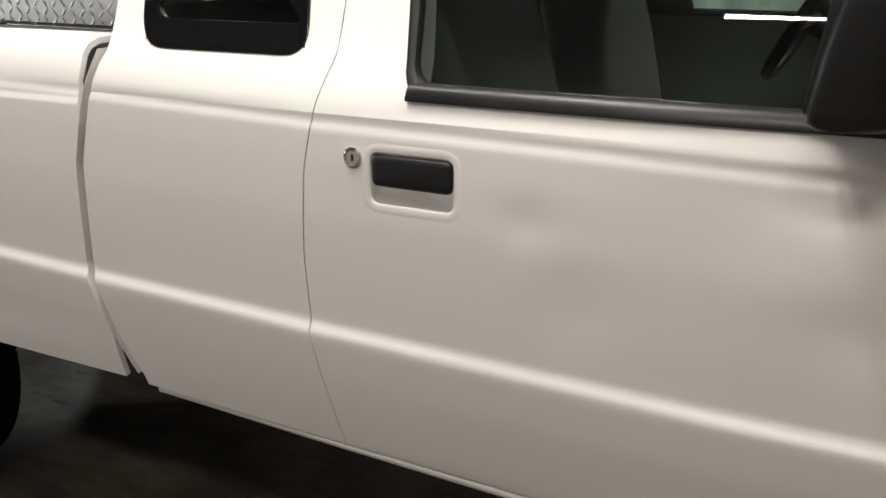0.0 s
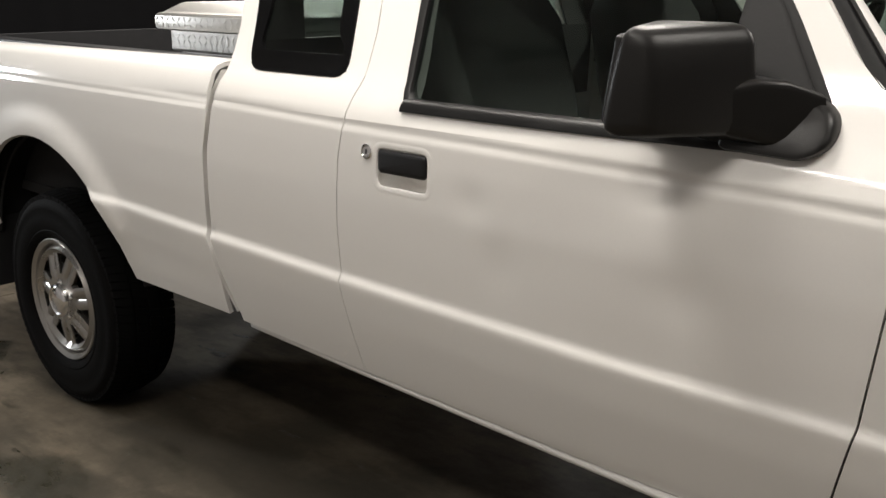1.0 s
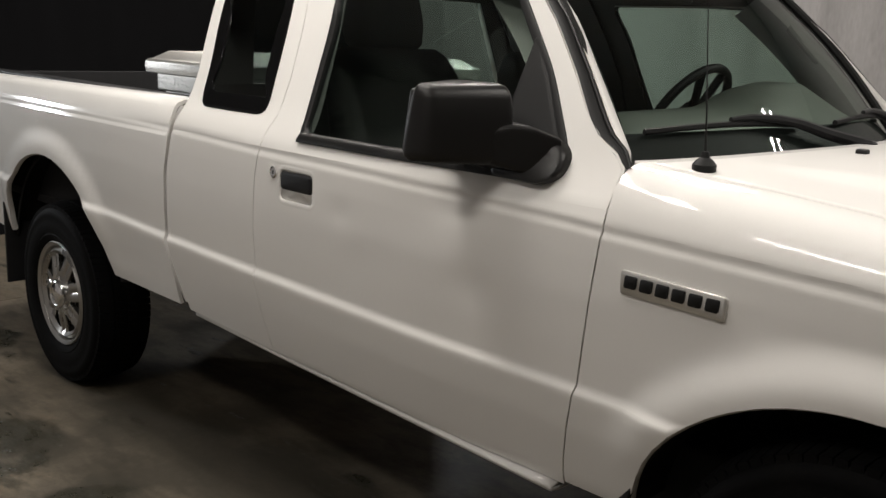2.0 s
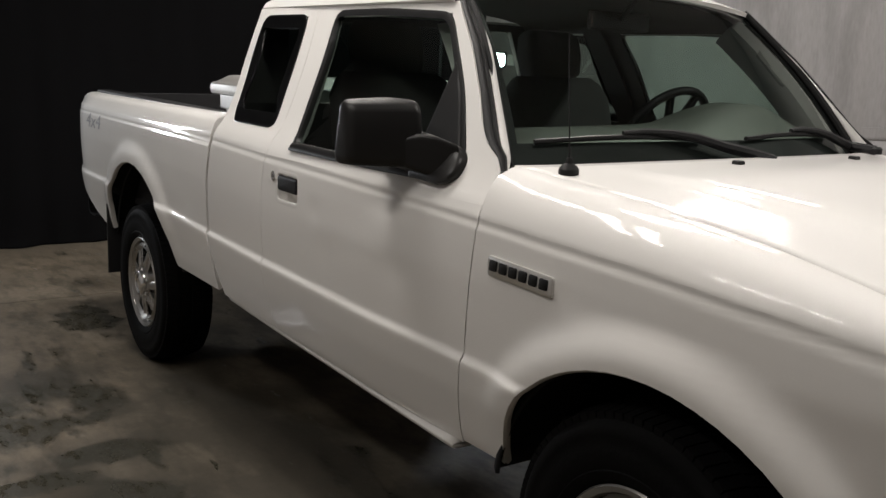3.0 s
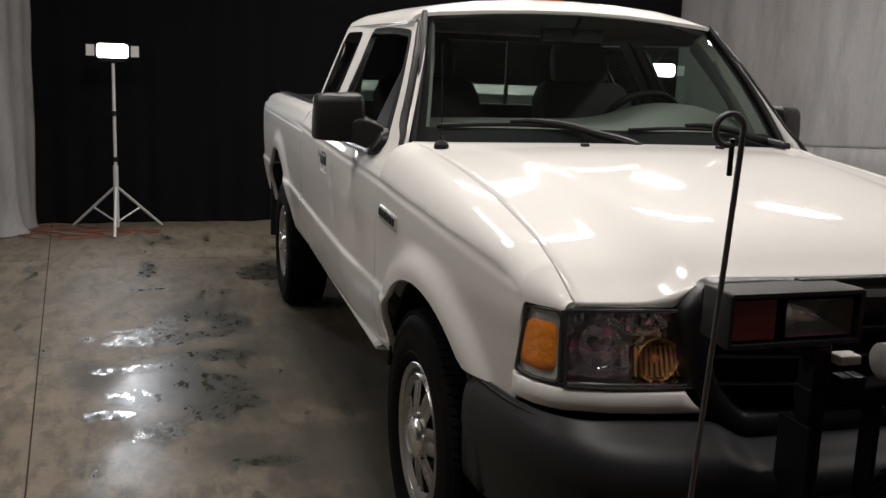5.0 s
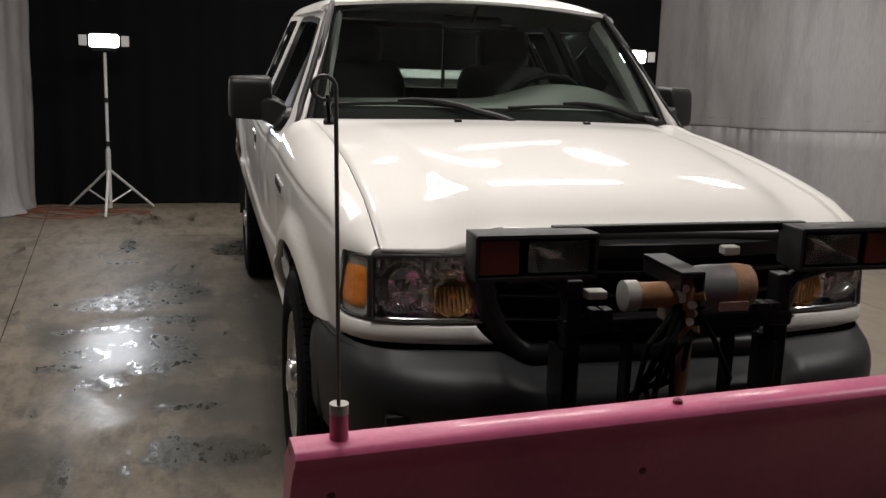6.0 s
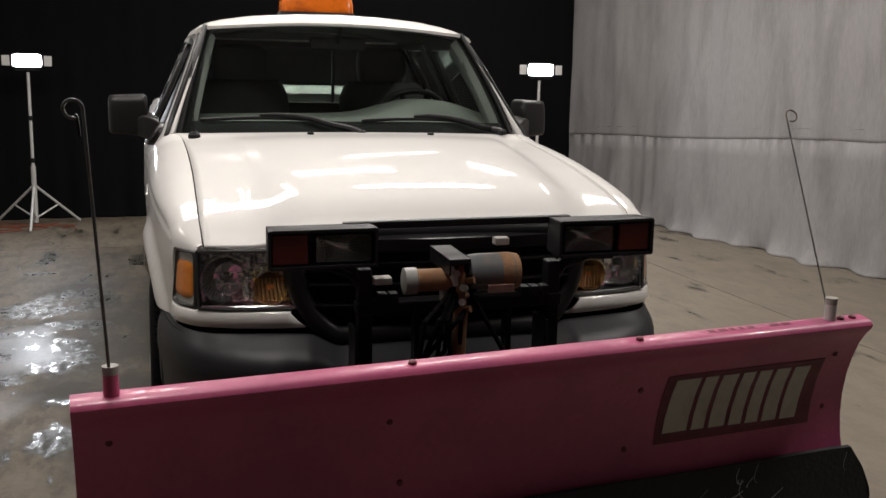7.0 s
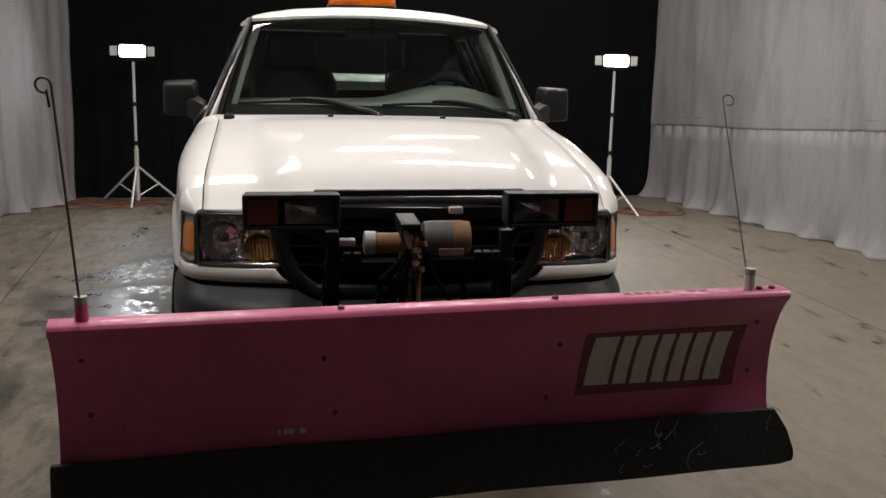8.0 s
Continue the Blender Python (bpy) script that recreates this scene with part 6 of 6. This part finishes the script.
# small pale label and the marks on the top edge
for a, b in ((-0.452, -0.446), (-0.438, -0.410), (-0.395, -0.378)):
    panel("label_bar", a, b, 0.512, 0.526, 0.002, STICKER, 0.0, 3)
for a, b in ((0.50, 0.52), (0.532, 0.556), (0.566, 0.58), (0.596, 0.606), (0.62, 0.64), (0.69, 0.72), (0.728, 0.755)):
    mark = [blade(a, -0.044, 0.8663), blade(b, -0.044, 0.8663), blade(b, -0.028, 0.8648), blade(a, -0.028, 0.8648)]
    mesh("mark_bar", mark, [(0, 1, 2, 3)], MARK, plow, smooth=False, thick=0.0003)
# edge guides
for u, top, hook in ((-0.920, (1.640, -0.885, 1.432), 1), (0.885, (1.150, 0.925, 1.385), -1)):
    g = new("edge_guide")
    g.parent = plow
    b = Vector(blade(u, -0.035, 0.862))
    tube("guide_socket", [tuple(b), tuple(b + Vector((0, 0, 0.045)))], [0.016, 0.015], PINK if u < 0 else STANDM, g, 14)
    tube("guide_socket", [tuple(b + Vector((0, 0, 0.045))), tuple(b + Vector((0, 0, 0.062)))], [0.016, 0.016], WHITEBIT, g, 14, label="white plastic cap")
    t = Vector(top)
    d = (t - b).normalized()
    pts = [tuple(b + (t - b) * k) for k in (0.05, 0.3, 0.6, 1.0)]
    r = 0.017
    side = Vector((0, -1, 0)) if hook > 0 else Vector((0, 1, 0))
    for a in np.linspace(0, 5.2, 18):
        pts.append(tuple(t + side * r * (1 - math.cos(a)) + d * r * math.sin(a)))
    tube("guide_rod", pts, 0.0033 if hook > 0 else 0.0024, GREYPART, g, 8, label="thin steel rod with a curled top")
    if hook > 0:
        tube("rod_tail", [tuple(t + side * 0.012 + d * -0.01), tuple(t + side * 0.010 + d * -0.05)], 0.003, IRON, g, 6)

# lift frame in front of the grille
for y in (-0.245, 0.305):
    box("upright", 0.955, 1.005, y - 0.020, y + 0.020, 0.42, 0.965, IRON, plow, 0.006)
    box("upright_plate", 0.93, 1.03, y - 0.034, y - 0.022, 0.45, 0.80, IRON, plow, 0.003)
    tube("upright_bend", [(0.98, y, 0.90), (0.99, y - 0.03 * (1 if y < 0 else -1), 0.955), (1.01, y - 0.10 * (1 if y < 0 else -1), 0.985), (1.02, y - 0.17 * (1 if y < 0 else -1), 0.985)], 0.018, IRON, plow, 10)
box("cross_bar", 0.955, 1.01, -0.27, 0.33, 0.835, 0.872, IRON, plow, 0.006)
box("cross_bar", 0.94, 1.0, -0.27, 0.33, 0.575, 0.615, IRON, plow, 0.006)
box("cross_bar", 0.955, 1.0, -0.27, 0.33, 0.455, 0.52, IRON, plow, 0.006)
box("lamp_bar", 0.96, 0.985, -0.30, 0.36, 1.072, 1.092, IRON, plow, 0.004)
for y in (-0.10, 0.17):
    box("tower_plate", 0.965, 1.01, y - 0.008, y + 0.008, 0.56, 0.86, IRON, plow, 0.003)
# A-frame behind the blade
for s in (-1, 1):
    tube("push_arm", [(0.97, 0.03 + s * 0.24, 0.48), (1.30, 0.03 + s * 0.12, 0.49), (1.42, 0.03 + s * 0.08, 0.50)], 0.03, IRON, plow, 8)
box("pivot_block", 1.30, 1.43, -0.08, 0.15, 0.45, 0.56, IRON, plow, 0.01)
# hydraulic power unit
unit = new("hydraulic_unit")
unit.parent = plow
tube("motor", [(1.045, y, 0.952) for y in (0.028, 0.032, 0.060, 0.155, 0.172, 0.178)], [0.040, 0.050, 0.053, 0.053, 0.048, 0.036], GREYPART, unit, 24, label="grey motor drum with orange rust")
tube("motor_end", [(1.045, 0.120, 0.952), (1.045, 0.150, 0.952), (1.045, 0.174, 0.952)], [0.0535, 0.0538, 0.049], RUST, unit, 24, label="rusty end bell")
tube("pump_cylinder", [(1.055, y, 0.940) for y in (-0.150, -0.146, -0.115, -0.112, 0.0)], [0.030, 0.035, 0.035, 0.031, 0.031], RUST, unit, 20, label="rust-brown pump cylinder")
tube("pump_cap", [(1.055, y, 0.940) for y in (-0.153, -0.150, -0.118)], [0.028, 0.0365, 0.0365], PALEMETAL, unit, 20, label="pale metal end cap")
box("pump_block", 1.01, 1.075, -0.04, 0.03, 0.87, 0.985, GREYPART, unit, 0.008)
box("motor_label", 1.092, 1.1, 0.075, 0.150, 0.905, 0.928, WORNLABEL, unit, 0.002, "worn reddish label")
box("filler_cap", 1.0, 1.03, 0.115, 0.158, 1.022, 1.044, WHITEBIT, unit, 0.005, "white filler cap")
box("fuse_block", 0.99, 1.03, -0.225, -0.175, 0.925, 0.945, WHITEBIT, unit, 0.004, "white connector")
box("lift_arm", 0.93, 1.13, -0.045, 0.015, 0.995, 1.010, IRON, plow, 0.004, "black lift arm")
for y in (-0.045, 0.009):
    box("lift_cheek", 0.93, 1.13, y, y + 0.006, 0.965, 1.010, IRON, plow, 0.002)
tube("lift_ram", [(1.07, 0.0, 0.70), (1.075, 0.005, 0.86), (1.08, 0.0, 0.985)], [0.020, 0.020, 0.013], RUST, plow, 14, label="rusty lift ram")
tube("ram_rod", [(1.08, -0.01, 0.93), (1.085, -0.03, 0.985)], 0.011, STANDM, plow, 12)
rnd = random.Random(9)
for k in range(9):
    y0, y1 = rnd.uniform(-0.03, 0.06), rnd.uniform(-0.12, 0.15)
    z1 = rnd.uniform(0.55, 0.75)
    tube("hose", [(1.07, y0, rnd.uniform(0.88, 0.95)), (1.11, (y0 + y1) / 2 + rnd.uniform(-0.04, 0.04), 0.84), (1.08, y1, (z1 + 0.8) / 2), (1.02, y1 + rnd.uniform(-0.05, 0.05), z1)], 0.007, RUBBER, plow, 8)
for k in range(6):
    y0 = rnd.uniform(-0.02, 0.04)
    tube("fitting", [(1.085, y0, 0.86 + 0.02 * k), (1.10, y0 + rnd.uniform(-0.02, 0.02), 0.865 + 0.02 * k)], 0.010, STANDM if k % 2 else RUST, plow, 8)
for k in range(5):
    y = (-0.2, -0.17, 0.21, 0.24, 0.27)[k]
    box("bracket", 0.99, 1.03, y - 0.012, y + 0.012, 0.872, 0.90, IRON, plow, 0.002)
# auxiliary lamp boxes
for y0, y1, s in ((-0.512, -0.222, -1), (0.286, 0.578, 1)):
    lb = new("plow_lamp")
    lb.parent = plow
    z0, z1 = 0.986, 1.094
    fl = rounded([(y0, z0), (y1, z0), (y1, z1), (y0, z1)], 0.008, 3)
    rings("lamp_case", [[(x, y, z) for y, z in inset(fl, g)] for x, g in ((0.965, 0.02), (0.975, 0.006), (1.065, 0.0), (1.076, 0.002), (1.076, 0.010), (1.060, 0.011), (1.036, 0.012))], BLACKPL, lb, flip=False, label="black lamp case", angle=40)
    am0, am1 = (y0 + 0.012, y0 + 0.105) if s < 0 else (y1 - 0.105, y1 - 0.012)
    hd0, hd1 = (y0 + 0.125, y1 - 0.02) if s < 0 else (y0 + 0.02, y1 - 0.125)
    box("turn_lens", 1.052, 1.068, am0, am1, z0 + 0.014, z1 - 0.014, DULLAMBER, lb, 0.004, "dull amber turn lens")
    box("lamp_bezel", 1.030, 1.034, hd0 - 0.006, hd1 + 0.006, z0 + 0.010, z1 - 0.010, BLACKPL, lb, 0.003)
    cy, cz, hw, hh = (hd0 + hd1) / 2, (z0 + z1) / 2, (hd1 - hd0) / 2, (z1 - z0) / 2 - 0.018
    rings("lamp_reflector", [[(x + 0.0015 * math.sin(y * 160), y, z) for y, z in rounded([(cy - hw * q, cz - hh * q), (cy + hw * q, cz - hh * q), (cy + hw * q, cz + hh * q), (cy - hw * q, cz + hh * q)], 0.010 * q + 0.0005, 4)] for x, q in ((1.066, 1.0), (1.054, 0.90), (1.046, 0.70), (1.041, 0.45), (1.039, 0.12))], CHROME, lb, flip=True, label="rectangular chrome reflector")
    tube("lamp_bulb", [(1.040, cy - 0.008, cz), (1.054, cy - 0.008, cz), (1.058, cy - 0.008, cz)], [0.010, 0.010, 0.004], GREYPART, lb, 10)
    lens = box("lamp_lens", 1.067, 1.070, hd0, hd1, z0 + 0.018, z1 - 0.018, LENS, lb, 0.001)
    lens.visible_shadow = False
    tube("lamp_foot", [(1.02, (y0 + y1) / 2 + 0.06 * -s, 0.985), (1.01, (y0 + y1) / 2 + 0.09 * -s, 0.965)], 0.012, IRON, lb, 8)

# ---- work lamps on tripods ----
for i, (sx, sy, sz, turn) in enumerate(STANDS):
    st = thing("work_lamp", "white tripod stand with a lit work lamp", "lamp stand", (sx, sy, 0), "work lamps")
    tube("column", [(0, 0, 0.03), (0, 0, 0.55)], 0.022, STANDM, st, 12)
    tube("mast", [(0, 0, 0.5), (0, 0, sz - 0.10)], 0.014, STANDM, st, 12)
    for z in (0.60, 0.98):
        tube("collar", [(0, 0, z - 0.02), (0, 0, z + 0.02)], 0.021, TRIM, st, 12, label="black clamp collar")
    for k in range(3):
        a = 2 * math.pi * k / 3 + (0.0 if i == 0 else 0.5)
        c, sn = math.cos(a), math.sin(a)
        tube("leg", [(0.02 * c, 0.02 * sn, 0.36), (0.42 * c, 0.42 * sn, 0.012)], 0.012, STANDM, st, 8)
        tube("brace", [(0.02 * c, 0.02 * sn, 0.08), (0.22 * c, 0.22 * sn, 0.185)], 0.008, STANDM, st, 8)
    hd = new("lamp_head")
    hd.parent = st
    hd.location = (0.03, 0, sz)
    hd.rotation_euler = (0, 0, radians(turn))
    rings("head_case", [[(x, y, z) for y, z in rounded([(-w, -h), (w, -h), (w, h), (-w, h)], 0.02, 3)] for x, w, h in ((-0.09, 0.05, 0.03), (-0.05, 0.11, 0.055), (0.0, 0.135, 0.068), (0.012, 0.135, 0.068), (0.012, 0.125, 0.058), (0.0, 0.12, 0.054))], TRIM, hd, flip=False, label="black lamp case")
    rings("bright_lens", [[(0.004, y, z) for y, z in rounded([(-w, -h), (w, -h), (w, h), (-w, h)], 0.035, 4)] for w, h in ((0.122, 0.056), (0.06, 0.03))], LAMPGLOW, hd, flip=False, label="glowing lens")
    for s in (-1, 1):
        mesh("barn_door", *box_v(0.008, 0.012, min(s * 0.14, s * 0.205), max(s * 0.14, s * 0.205), -0.045, 0.045), STANDM, hd, bevel=0.002, label="white side flap")
    tube("yoke", [(0, -0.10, -0.08), (0, 0.10, -0.08)], 0.008, TRIM, hd, 8)
    ar = area("work_lamp_light", (sx + 0.055, sy, sz), (sx + 3, sy + 3 * math.sin(radians(turn)), sz - 0.5), 0.24, 0.11, 16, COOL)
# extension cords on the floor
rnd = random.Random(12)
for cx, cy, n in ((-5.75, -2.2, 3), (-5.25, 2.95, 2)):
    for k in range(n):
        pts, a, r = [], rnd.uniform(0, 6), 0.17 + 0.09 * k
        x, y = cx, cy
        for q in range(26):
            a += 0.34 + rnd.uniform(-0.22, 0.22)
            r2 = r * (1 + 0.55 * math.sin(q * 0.7 + k))
            pts.append((x + r2 * math.cos(a) * 0.7, y - 0.012 * q * (1 if cy < 0 else -1) * 0.6 + r2 * math.sin(a) * 1.6, 0.006 + 0.004 * (k + q % 2)))
        tagged(tube("extension_cord", pts, 0.0042, ORANGECORD, None, 6), "orange extension cord lying in loops on the floor", "cord", "extension cords")
